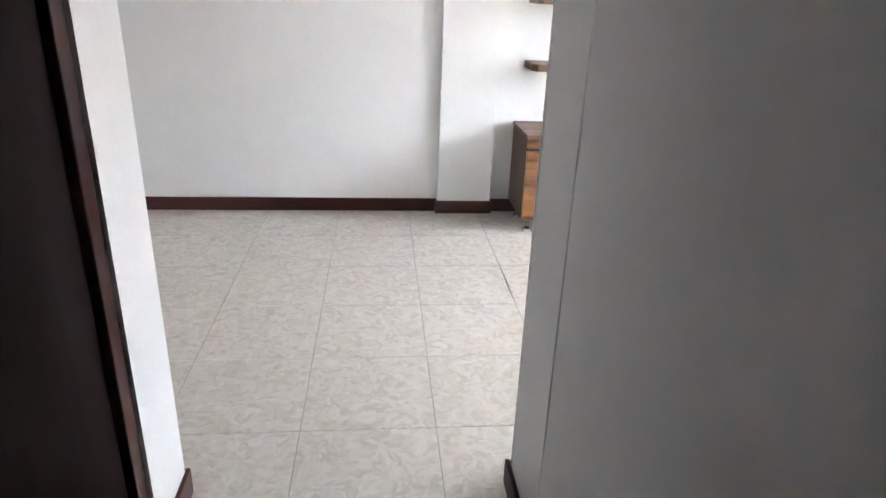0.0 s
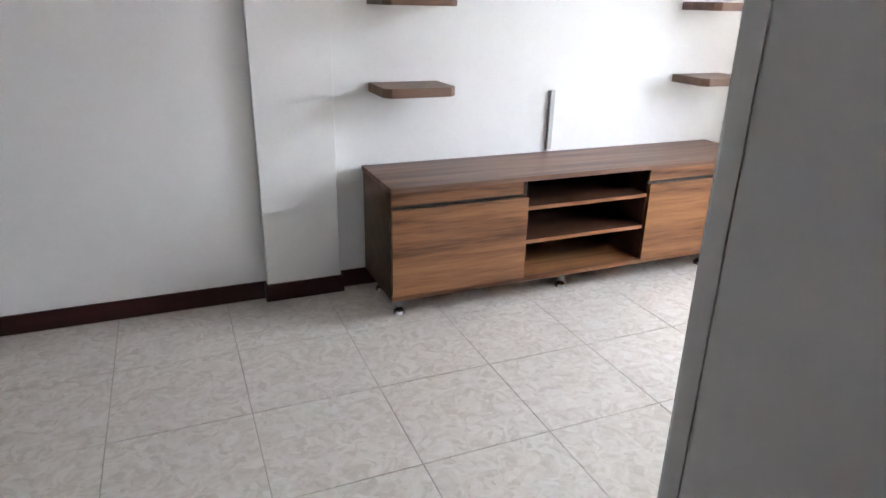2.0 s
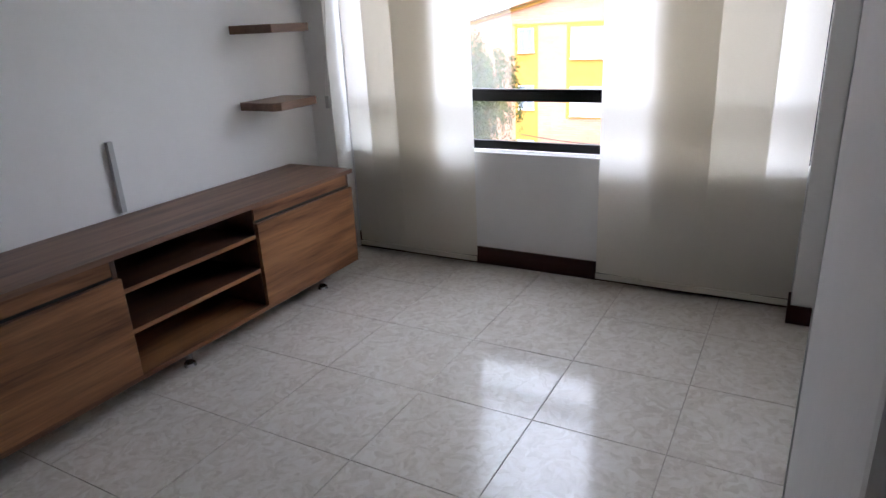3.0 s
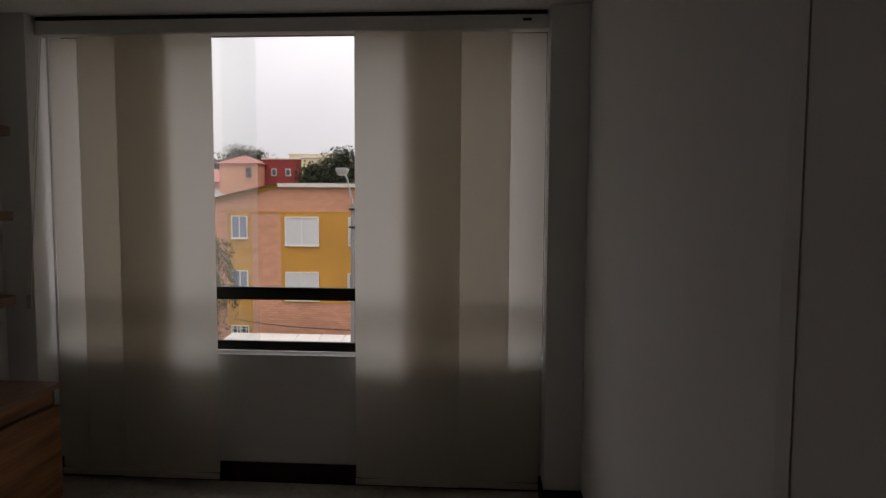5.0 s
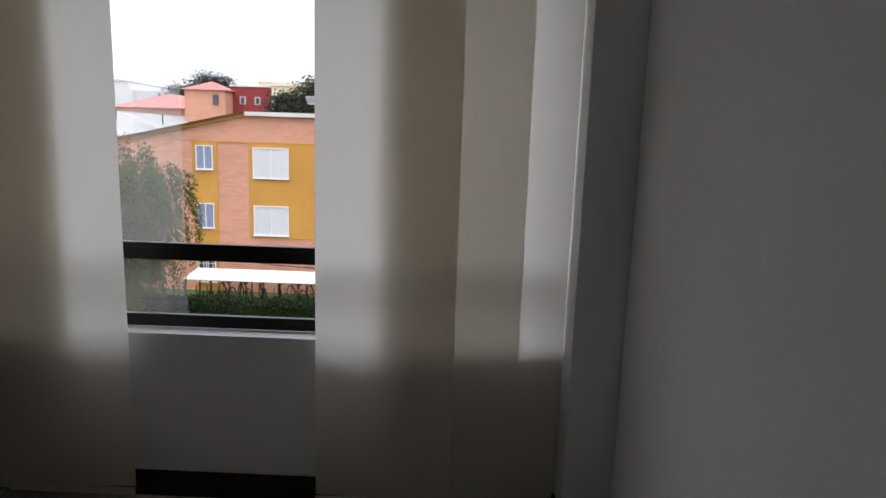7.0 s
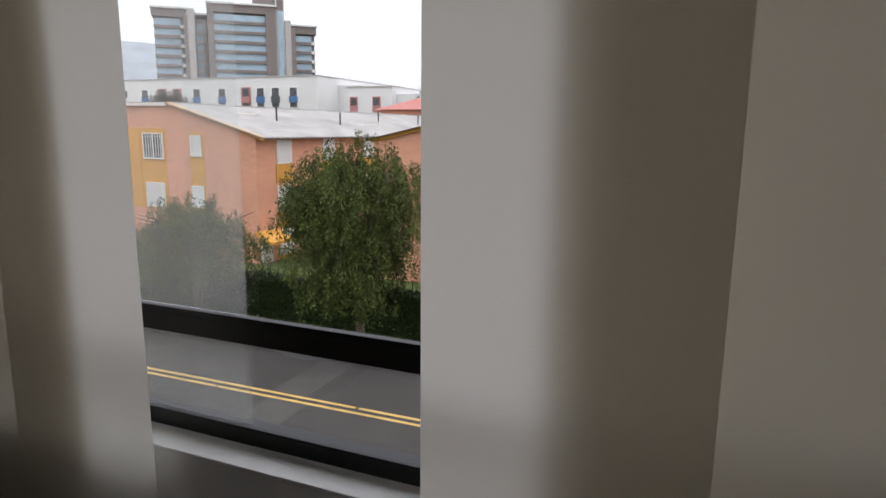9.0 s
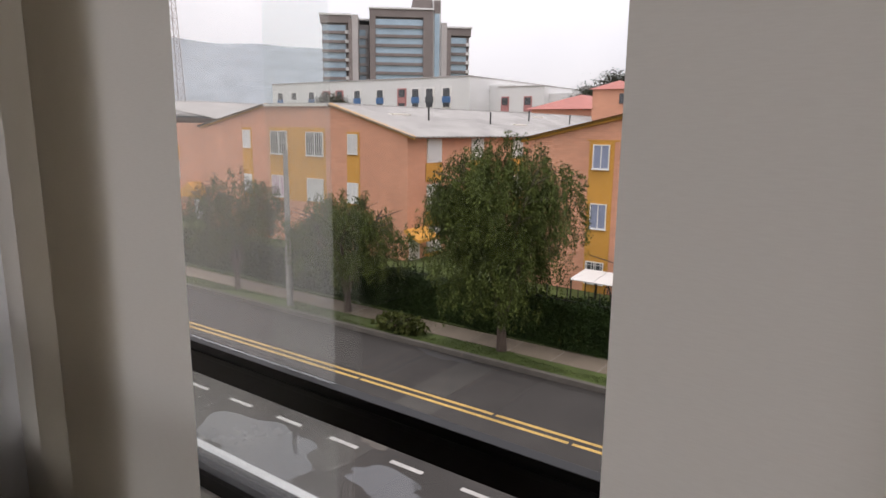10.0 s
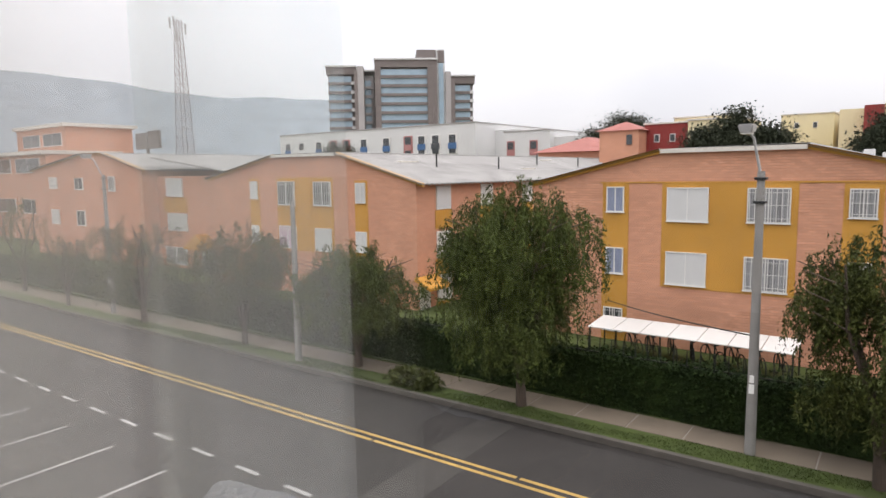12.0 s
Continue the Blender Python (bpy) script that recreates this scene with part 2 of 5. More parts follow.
WALL = mat("white_wall_paint", (0.86, 0.855, 0.84), 0.75, var=0.03, scale=1.2, bump=0.08, bscale=45)
WALL_OUT = mat("outer_render", (0.55, 0.5, 0.45), 0.9, var=0.1, scale=1.0)
CEIL = mat("ceiling_paint", (0.87, 0.87, 0.86), 0.85, var=0.03, scale=1.0, bump=0.06, bscale=50)
BASE = mat("dark_wood_baseboard", (0.045, 0.014, 0.012), 0.45, spec=0.25, var=0.3, scale=5, stretch=(0.3, 0.3, 6))
DOORWOOD = mat("dark_door_wood", (0.012, 0.005, 0.004), 0.7, var=0.35, scale=5, stretch=(6, 6, 0.4), bump=0.1, spec=0.1)
TILE = tile_mat()
GROUT = mat("grout", (0.30, 0.27, 0.24), 0.9, var=0.1, scale=20)
TILEGROUT = mat("tile_grout", (0.40, 0.36, 0.31), 0.9, var=0.12, scale=20)
WOOD = wood_mat("walnut_laminate", (0.075, 0.027, 0.011), (0.31, 0.145, 0.06))
WOODTOP = wood_mat("brown_laminate_top", (0.085, 0.042, 0.027), (0.22, 0.125, 0.08))
# walnut laminate with the shade of compartments and ends put into its colour
WOODSHADE = wood_mat("shade_darkened_laminate", (0.035, 0.014, 0.008), (0.085, 0.038, 0.019))
SHELFW = wood_mat("shelf_laminate", (0.11, 0.06, 0.04), (0.22, 0.13, 0.085))
CHROME = mat("chrome", (0.75, 0.75, 0.76), 0.15, 1.0, var=0.03)
DUCT = mat("grey_plastic", (0.5, 0.5, 0.49), 0.5, var=0.05)
FABRIC = fabric_mat()
WHITEPL = mat("white_plastic", (0.82, 0.81, 0.78), 0.4, var=0.03)
ALU = mat("black_aluminium", (0.010, 0.010, 0.011), 0.45, 0.0, var=0.2, spec=0.3)
GLASS = glass_mat("clear_glass")
MILKY = glass_mat("milky_glass", 0.055)
HAZY = glass_mat("hazy_glass", 0.03)
ASPHALT = mat("asphalt", (0.041, 0.0375, 0.034), 0.85, spec=0.3, var=0.25, scale=0.5, bump=0.3, bscale=40, grime=0.25)
CONCRETE = mat("pavement_concrete", (0.16, 0.128, 0.094), 0.9, var=0.15, scale=1.5, bump=0.2, grime=0.3)
KERB = mat("kerb_concrete", (0.085, 0.076, 0.064), 0.9, var=0.25, scale=2.5, bump=0.2)
EARTH = mat("ground_earth", (0.12, 0.11, 0.06), 0.95, var=0.3, scale=0.4)
LAWN = mat("lawn", (0.050, 0.072, 0.012), 0.95, var=0.3, scale=1.1, bump=0.6, bscale=30)
GRASS = leaf_mat("grass_blades", (0.03, 0.05, 0.012), (0.085, 0.11, 0.03))
YELLOW = mat("road_paint_yellow", (0.46, 0.30, 0.085), 0.8, var=0.2, scale=2.5, grime=0.4)
WHITEP = mat("road_paint_white", (0.40, 0.39, 0.365), 0.8, var=0.2, scale=2.5, grime=0.4)
WATER = mat("puddle_water", (0.05, 0.05, 0.05), 0.03, var=0.1, spec=0.65)
BRICK = brick_mat("salmon_brick", (0.66, 0.325, 0.205), (0.6, 0.6, 0.6))
OCHRE = mat("ochre_paint", (0.52, 0.26, 0.045), 0.85, var=0.12, scale=0.9, grime=0.2)
ROOF = mat("fibre_cement_roof", (0.30, 0.29, 0.275), 0.9, var=0.28, scale=0.7, grime=0.35)
FASCIA = mat("pale_fascia", (0.62, 0.58, 0.52), 0.8, var=0.1)
FRAMEW = mat("white_window_frame", (0.7, 0.69, 0.66), 0.5, var=0.05)
CURTAIN = mat("white_curtain", (0.58, 0.58, 0.57), 0.6, var=0.07, scale=1.2)
CURTAIN_BLUE = mat("blue_curtain", (0.22, 0.25, 0.34), 0.6, var=0.25, scale=4, stretch=(1, 8, 0.3))
CURTAIN_GREY = mat("grey_curtain_folds", (0.26, 0.26, 0.265), 0.5, var=0.75, scale=5, stretch=(1, 9, 0.15))
CURTAIN_PINK = mat("pink_curtain", (0.55, 0.35, 0.45), 0.6, var=0.25, scale=4, stretch=(1, 8, 0.3))
DARKGLASS = mat("dark_window_glass", (0.06, 0.065, 0.07), 0.12, var=0.3, scale=2)
SKYGLASS = mat("tinted_facade_glass", (0.30, 0.42, 0.50), 0.1, var=0.25, scale=0.15, spec=0.8)
TOWERDARK = mat("tower_brown_cladding", (0.17, 0.145, 0.135), 0.7, var=0.15, scale=0.3)
TOWERGREY = mat("tower_grey_cladding", (0.36, 0.34, 0.33), 0.7, var=0.1, scale=0.3)
WHITEB = mat("white_render", (0.62, 0.62, 0.61), 0.85, var=0.07, scale=0.3)
REDP = mat("faded_red_panel", (0.40, 0.18, 0.17), 0.8, var=0.1)
BLUEP = mat("blue_panel", (0.05, 0.13, 0.28), 0.7, var=0.15)
REDWALL = mat("maroon_wall", (0.24, 0.035, 0.03), 0.85, var=0.12, scale=0.4)
CREAM = mat("cream_wall", (0.70, 0.61, 0.38), 0.85, var=0.06, scale=0.3)
REDTILE = mat("red_roof_tiles", (0.36, 0.14, 0.115), 0.85, var=0.25, scale=2)
STEELPOLE = mat("concrete_pole", (0.26, 0.25, 0.235), 0.85, var=0.15, scale=2, grime=0.3)
LAMPGREY = mat("lamp_housing", (0.5, 0.5, 0.5), 0.5, 0.2, var=0.05)
DARKMETAL = mat("dark_metal", (0.02, 0.022, 0.022), 0.5, 0.3, var=0.2)
MASTM = mat("mast_paint", (0.30, 0.24, 0.23), 0.7, var=0.1)
CANOPY = mat("white_canopy_sheet", (0.68, 0.67, 0.64), 0.6, var=0.08, scale=1.5, grime=0.15)
BARK = mat("bark", (0.075, 0.055, 0.042), 0.95, var=0.35, scale=6, bump=0.6, stretch=(3, 3, 0.6))
LEAF = leaf_mat("willow_leaves", (0.012, 0.020, 0.005), (0.100, 0.128, 0.028))
LEAF2 = leaf_mat("olive_leaves", (0.012, 0.018, 0.005), (0.090, 0.105, 0.024))
HEDGE = leaf_mat("hedge_leaves", (0.007, 0.016, 0.004), (0.030, 0.052, 0.012))
CONIFER = leaf_mat("conifer_needles", (0.016, 0.022, 0.012), (0.040, 0.046, 0.026))
# pale blue-grey puts the distance haze into the hill's colour
HILLM = mat("haze_tinted_hill", (0.25, 0.28, 0.30), 1.0, var=0.22, scale=0.012, spec=0.0)
CARW = mat("white_car_paint", (0.75, 0.75, 0.75), 0.25, var=0.02)
RUBBER = mat("black_rubber", (0.02, 0.02, 0.02), 0.8, var=0.2)


# ---- mesh helpers ----
def bm_box(bm, x0, x1, y0, y1, z0, z1, m=None):
    r = bmesh.ops.create_cube(bm, size=1)
    for v in r["verts"]:
        v.co = Vector(((x0 + x1) / 2 + v.co.x * (x1 - x0), (y0 + y1) / 2 + v.co.y * (y1 - y0), (z0 + z1) / 2 + v.co.z * (z1 - z0)))
        if m is not None:
            v.co = m @ v.co
    return r["verts"]


def boxes(*bs, bevel=0.0):
    bm = bmesh.new()
    for b in bs:
        bm_box(bm, *b)
    if bevel:
        bmesh.ops.bevel(bm, geom=list(bm.edges), offset=bevel, segments=2, affect="EDGES", profile=0.6)
    return bm


def tube(bm, p, q, r0, r1=None, seg=10):
    p, q = Vector(p), Vector(q)
    r1 = r0 if r1 is None else r1
    d = q - p
    m = Matrix.Translation((p + q) / 2) @ d.to_track_quat("Z", "Y").to_matrix().to_4x4()
    bmesh.ops.create_cone(bm, cap_ends=True, segments=seg, radius1=r0, radius2=r1, depth=d.length, matrix=m)


def prism(bm, profile, x0, x1):
    """A (y, z) outline pushed from x0 to x1."""
    a = [bm.verts.new((x0, y, z)) for y, z in profile]
    b = [bm.verts.new((x1, y, z)) for y, z in profile]
    n = len(a)
    bm.faces.new(a)
    bm.faces.new(b[::-1])
    for i in range(n):
        bm.faces.new((a[i], b[i], b[(i + 1) % n], a[(i + 1) % n]))
    bmesh.ops.recalc_face_normals(bm, faces=bm.faces)


def mesh_of(name, bm, material, smooth=False):
    me = bpy.data.meshes.new(name)
    bm.to_mesh(me)
    bm.free()
    me.materials.append(material)
    if smooth:
        for p in me.polygons:
            p.use_smooth = True
    return me


def part(name, bm, material, parent=None, label="", smooth=False):
    ob = new(name, mesh_of(name, bm, material, smooth))
    if parent:
        ob.parent = parent
    if label:
        ob["label"] = label
    return ob


def thing(name, label, category, group="", at=(0, 0, 0), kind=""):
    e = new(name)
    e.empty_display_size = 0.1
    e.location = at
    return tagged(e, label, category, group, kind)


def structure(name, bm, material, label="", category=""):
    return tagged(part(name, bm, material), label, category, "", "structure")


def raw(name, verts, faces, material, parent=None):
    me = bpy.data.meshes.new(name)
    me.from_pydata(verts, [], faces)
    me.materials.append(material)
    ob = new(name, me)
    if parent:
        ob.parent = parent
    return ob

# ---- the room: walls, ceiling, floor ----
CZ = 2.26
structure("wall_north", boxes((-3.0, 3.34, 0.02, 0.17, 0, CZ)), WALL, "white painted plaster wall", "wall")
structure("wall_west", boxes((-3.15, -3.0, -2.87, 0.17, 0, CZ)), WALL, "white painted plaster wall", "wall")
structure("wall_south", boxes((0.626, 3.34, -2.87, -2.72, 0, CZ)), WALL, "white painted plaster wall", "wall")
structure("wall_south_west", boxes((-3.0, -0.90, -2.65, -2.52, 0, CZ)), WALL, "white painted plaster wall", "wall")
structure("pilaster_1", boxes((0.185, 0.53, -0.03, 0.02, 0, CZ), bevel=0.004), WALL, "shallow white pilaster on the wall", "pilaster")
structure("column_1", boxes((2.95, 3.12, -2.72, -2.55, 0, CZ), bevel=0.004), WALL, "white square corner column", "column")
structure("column_2", boxes((2.97, 3.12, -0.13, 0.02, 0, CZ), bevel=0.004), WALL, "white square corner column", "column")
# pier between hall and room, with rounded corner
structure("wall_pier", boxes((0.194, 0.625, -2.8225, -2.527, 0, CZ), bevel=0.004), WALL, "white wall pier beside the hall", "wall")
structure("corner_bead", boxes((0.1925, 0.196, -2.550, -2.5485, 0.09, CZ), (0.590, 0.5915, -2.529, -2.5255, 0.09, CZ)), WALL, "thin joint line in the plaster", "trim")
structure("wall_hall_east", boxes((0.194, 0.34, -5.3, -2.8275, 0, CZ), bevel=0.002), WALL, "white painted hall wall", "wall")
structure("wall_joint", boxes((0.200, 0.34, -2.827, -2.823, 0, CZ)), GROUT, "dark narrow joint in the wall", "trim")
structure("wall_hall_west", boxes((-0.90, -0.734, -2.745, -2.52, 0, CZ), (-0.90, -0.75, -5.3, -3.6, 0, CZ), (-0.90, -0.75, -3.6, -2.745, 2.08, CZ)), WALL, "white painted hall wall", "wall")
structure("wall_hall_south", boxes((-0.90, 0.34, -5.45, -5.3, 0, CZ)), WALL, "white painted hall end wall", "wall")
structure("wall_closet", boxes((-1.0, -0.92, -3.65, -2.70, 0, CZ)), WALL, "plain wall behind the door", "wall")
structure("ceiling", boxes((-3.15, 3.34, -5.45, 0.17, CZ, CZ + 0.15)), CEIL, "white painted ceiling", "ceiling")
floor = structure("floor", boxes((-3.15, 3.34, -5.45, 0.17, -0.2, -0.003)), TILEGROUT, "cream ceramic tile floor with grout joints", "floor")

# east wall with the window opening
WY0, WY1, WZ0, WZ1 = -2.56, -0.14, 0.63, 2.255
structure("wall_east", boxes((3.12, 3.34, -2.87, 0.02, 0, WZ0), (3.12, 3.34, -2.87, 0.02, WZ1, CZ - 0.001), (3.12, 3.34, -2.87, WY0, WZ0, WZ1), (3.12, 3.34, WY1, 0.02, WZ0, WZ1)), WALL, "white window wall below a long sill", "wall")
structure("window_sill", boxes((3.118, 3.203, WY0, WY1, WZ0, WZ0 + 0.012), bevel=0.003), WHITEPL, "white painted window sill", "sill")
structure("outer_facade", boxes((3.345, 3.40, -9, 8, -5.65, 0.55), (3.345, 3.40, -9, 8, 2.3, 5.0), (3.345, 3.40, -9, -2.6, 0.55, 2.3), (3.345, 3.40, -0.1, 8, 0.55, 2.3)), WALL_OUT, "plain outer wall of the flat", "wall")

# door in the hall's west side: dark leaf and frame
door = tagged(thing("door_1", "dark brown stained wooden door, shut", "door", kind="structure"))
part("door_leaf", boxes((-0.80, -0.765, -3.54, -2.80, 0.01, 2.03), bevel=0.003), DOORWOOD, door)
# frame takes a lighter wood colour to stand for light on its edge
part("door_frame", boxes((-0.85, -0.743, -2.80, -2.747, 0, 2.08), (-0.85, -0.742, -3.6, -3.54, 0, 2.08), (-0.85, -0.742, -3.54, -2.80, 2.03, 2.08), bevel=0.004), BASE, door)

# baseboards
BH = 0.085
def skirting(name, *bs):
    structure(name, boxes(*bs, bevel=0.003), BASE, "dark reddish-brown wooden baseboard", "baseboard")
skirting("baseboard_north", (-3.0, 0.175, 0.006, 0.019, 0, BH), (0.54, 2.96, 0.006, 0.019, 0, BH))
skirting("baseboard_pilaster", (0.173, 0.542, -0.043, -0.031, 0, BH), (0.173, 0.184, -0.030, 0.018, 0, BH), (0.531, 0.542, -0.030, 0.018, 0, BH))
skirting("baseboard_east", (3.106, 3.119, -2.54, -0.14, 0, 0.1))
skirting("baseboard_south", (0.64, 2.935, -2.719, -2.706, 0, BH))
skirting("baseboard_column", (2.936, 2.949, -2.719, -2.537, 0, BH), (2.950, 3.105, -2.549, -2.537, 0, BH))
skirting("baseboard_pier", (0.180, 0.193, -2.82, -2.514, 0, BH), (0.194, 0.638, -2.526, -2.514, 0, BH), (0.626, 0.638, -2.705, -2.527, 0, BH))
skirting("baseboard_hall", (0.181, 0.193, -5.29, -2.835, 0, BH), (-0.749, -0.737, -5.29, -3.62, 0, BH), (-0.733, -0.721, -2.744, -2.508, 0, BH), (-0.90, -0.734, -2.519, -2.508, 0, BH))
skirting("baseboard_west", (-2.999, -2.987, -2.5, 0.0, 0, BH), (-2.98, -0.905, -2.519, -2.508, 0, BH))

# ---- window ----
win = tagged(thing("window_1", "black aluminium sliding window over a low fixed light", "window", kind="structure"))
FX0, FX1 = 3.205, 3.265
part("window_frame", boxes((FX0, FX1, WY0, WY1, WZ0 + 0.013, WZ0 + 0.05), (FX0, FX1, WY0, WY1, WZ1 - 0.045, WZ1 - 0.002), (FX0, FX1, WY0 + 0.002, WY0 + 0.05, WZ0 + 0.05, WZ1 - 0.045), (FX0, FX1, WY1 - 0.05, WY1 - 0.002, WZ0 + 0.05, WZ1 - 0.045), bevel=0.003), ALU, win)
part("middle_rail", boxes((FX0 - 0.006, FX0 + 0.016, WY0 + 0.05, WY1 - 0.05, 0.902, 0.966), (FX0 - 0.010, FX0 - 0.0065, WY0 + 0.05, WY1 - 0.05, 0.940, 0.950), (FX0 + 0.0165, FX1, WY0 + 0.05, WY1 - 0.05, 0.902, 0.932), bevel=0.0015), ALU, win)
part("bottom_bead", boxes((FX0 - 0.006, FX0 + 0.012, WY0 + 0.05, WY1 - 0.05, WZ0 + 0.05, WZ0 + 0.062), bevel=0.002), ALU, win)
for nm, b, mt in (("fixed_pane", (3.230, 3.235, WY0 + 0.05, WY1 - 0.05, WZ0 + 0.05, 0.902), GLASS), ("sliding_pane", (3.213, 3.218, -1.135, WY1 - 0.05, 0.967, WZ1 - 0.045), MILKY), ("sliding_pane", (3.243, 3.248, WY0 + 0.05, -0.95, 0.933, WZ1 - 0.045), GLASS), ("lower_pane", (3.216, 3.221, -1.135, WY1 - 0.05, WZ0 + 0.05, 0.902), HAZY)):
    p = part(nm, boxes(b), mt, win)
    p.visible_shadow = False

# ---- panel blind: one thing, its rail, panels and cord are parts ----
blind = thing("window_blind", "cream translucent fabric panel blind, drawn apart in the middle", "blind")
head = part("headrail", boxes((3.03, 3.10, -2.548, -0.132, 2.175, 2.24), bevel=0.005), WHITEPL, blind, "cream metal headrail")
part("groove", boxes((3.034, 3.06, -2.54, -0.14, 2.242, 2.258)), DARKMETAL, head)
part("end_slot", boxes((3.026, 3.029, -2.47, -2.43, 2.21, 2.222)), DARKMETAL, head)

def blind_panel(x, y0, y1, z0):
    h = abs(y1 - y0) / 2
    bm = bmesh.new()
    nx, nz = 14, 24
    grid = [[bm.verts.new((0.009 * (2 * i / nx - 1) ** 2 * (1 - 0.45 * k / nz) + 0.0012 * math.sin(i * 0.9 + x * 900) + 0.001 * math.sin(k * 0.4 + i * 0.3), -h + 2 * h * i / nx, 0.03 + 2.12 * k / nz)) for i in range(nx + 1)] for k in range(nz + 1)]
    for k in range(nz):
        for i in range(nx):
            bm.faces.new((grid[k][i], grid[k][i + 1], grid[k + 1][i + 1], grid[k + 1][i]))
    p = part("panel", bm, FABRIC, blind, smooth=True)
    p.location = (x, (y0 + y1) / 2, z0)
    part("bottom_hem", boxes((-0.003, 0.003, -h, h, 0.0, 0.029), bevel=0.001), FABRIC, p)
for x, a, b, z in ((3.046, -2.155, -1.66, 0.035), (3.066, -2.385, -1.89, 0.03), (3.086, -2.545, -1.93, 0.02), (3.046, -0.985, -0.51, 0.035), (3.066, -0.775, -0.31, 0.03), (3.086, -0.74, -0.16, 0.02)):
    blind_panel(x, a, b, z)
bm = bmesh.new()
tube(bm, (2.955, -0.105, 0.95), (3.04, -0.15, 2.18), 0.0025, seg=6)
tube(bm, (2.955, -0.122, 0.95), (3.04, -0.16, 2.18), 0.0025, seg=6)
cd = part("cord", bm, WHITEPL, blind)
part("weight", boxes((2.950, 2.960, -0.127, -0.100, 0.88, 0.95), bevel=0.004), DUCT, cd)

# ceiling lamp holder near the window
lamp_rose = thing("ceiling_lamp_holder", "small dark round lamp holder on the ceiling", "ceiling light")
bm = bmesh.new()
tube(bm, (2.5, -2.0, CZ - 0.025), (2.5, -2.0, CZ), 0.06, 0.07, 24)
part("rose", bm, DARKMETAL, lamp_rose)
bm = bmesh.new()
tube(bm, (2.5, -2.0, CZ - 0.06), (2.5, -2.0, CZ - 0.025), 0.02, 0.025, 16)
part("socket", bm, DARKMETAL, lamp_rose)

# ---- tv cabinet ----
X0, X1, YF, YB, ZB, ZT = 0.655, 2.68, -0.435, -0.02, 0.098, 0.61
cab = thing("tv_cabinet", "low walnut-laminate tv cabinet with two drawers and open middle shelves", "cabinet", at=((X0 + X1) / 2, -0.23, 0))
def cp(name, *bs, mt=WOOD, par=None, label="", bev=0.0015):
    ob = part(name, boxes(*bs, bevel=bev), mt, par or cab, label)
    if par is None or par is cab:
        ob.matrix_parent_inverse = Matrix.Translation(-cab.location)
    return ob
cp("top", (X0 - 0.006, X1 + 0.006, YF - 0.012, YB, ZT - 0.022, ZT), mt=WOODTOP)
cp("side_panel", (X0, X0 + 0.018, YF + 0.02, YB, ZB, ZT - 0.022), mt=WOODSHADE)
cp("side_panel", (X1 - 0.018, X1, YF + 0.02, YB, ZB, ZT - 0.022), mt=WOODSHADE)
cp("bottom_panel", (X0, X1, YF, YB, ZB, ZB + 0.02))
cp("back_panel", (X0 + 0.018, X1 - 0.018, YB - 0.012, YB - 0.002, ZB + 0.02, ZT - 0.022), mt=WOODSHADE)
cp("divider", (1.285, 1.303, YF + 0.02, YB - 0.012, ZB + 0.02, ZT - 0.022), mt=WOODSHADE)
cp("divider", (1.975, 1.993, YF + 0.02, YB - 0.012, ZB + 0.02, ZT - 0.022), mt=WOODSHADE)
# boards carry the painted shade, their front edges keep the walnut colour
for z in (0.283, 0.445):
    board = cp("shelf", (1.303, 1.975, YF + 0.0135, YB - 0.012, z, z + 0.018), mt=WOODSHADE)
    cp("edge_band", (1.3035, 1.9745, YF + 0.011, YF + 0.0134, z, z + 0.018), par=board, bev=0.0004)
for a, b in ((X0, 1.303), (1.975, X1)):
    cp("top_front", (a + 0.004, b - 0.025, YF + 0.012, YF + 0.03, 0.525, ZT - 0.023))
    cp("drawer_front", (a + 0.002, b - 0.002, YF - 0.004, YF + 0.016, ZB + 0.022, 0.512))
    cp("finger_groove", (a + 0.004, b - 0.004, YF + 0.022, YF + 0.030, 0.510, 0.527), mt=DARKMETAL, bev=0.0005)
for x in (X0 + 0.06, 1.57, X1 - 0.22):
    for y in (YF + 0.085, YB - 0.06):
        bm = bmesh.new()
        tube(bm, (x, y, 0.012), (x, y, ZB), 0.017, 0.017, 20)
        leg = part("leg", bm, CHROME, cab, "chrome round leg", True)
        leg.matrix_parent_inverse = Matrix.Translation(-cab.location)
        bm = bmesh.new()
        tube(bm, (x, y, 0.0), (x, y, 0.012), 0.028, 0.024, 20)
        part("foot", bm, CHROME, leg, smooth=False)
structure("duct", boxes((1.648, 1.672, -0.002, 0.0195, ZT + 0.003, 0.915), bevel=0.002), DUCT, "narrow grey plastic cable duct on the wall", "cable duct")

# floating shelves
def wall_shelf(x0, x1, z):
    t = thing("floating_shelf", "small brown laminate floating shelf on the white wall", "shelf", "floating shelves", ((x0 + x1) / 2, 0.018, z))
    w = (x1 - x0) / 2
    bm = bmesh.new()
    c = 0.03
    prof = [(-w, 0.0), (-w, -0.22), (-w + c, -0.25), (w - c, -0.25), (w, -0.22), (w, 0.0)]
    a = [bm.verts.new((x, y, -0.02)) for x, y in prof]
    b = [bm.verts.new((x, y, 0.02)) for x, y in prof]
    bm.faces.new(a[::-1])
    bm.faces.new(b)
    for i in range(6):
        bm.faces.new((a[i], a[(i + 1) % 6], b[(i + 1) % 6], b[i]))
    bmesh.ops.bevel(bm, geom=list(bm.edges), offset=0.002, segments=1, affect="EDGES")
    part("board", bm, SHELFW, t)
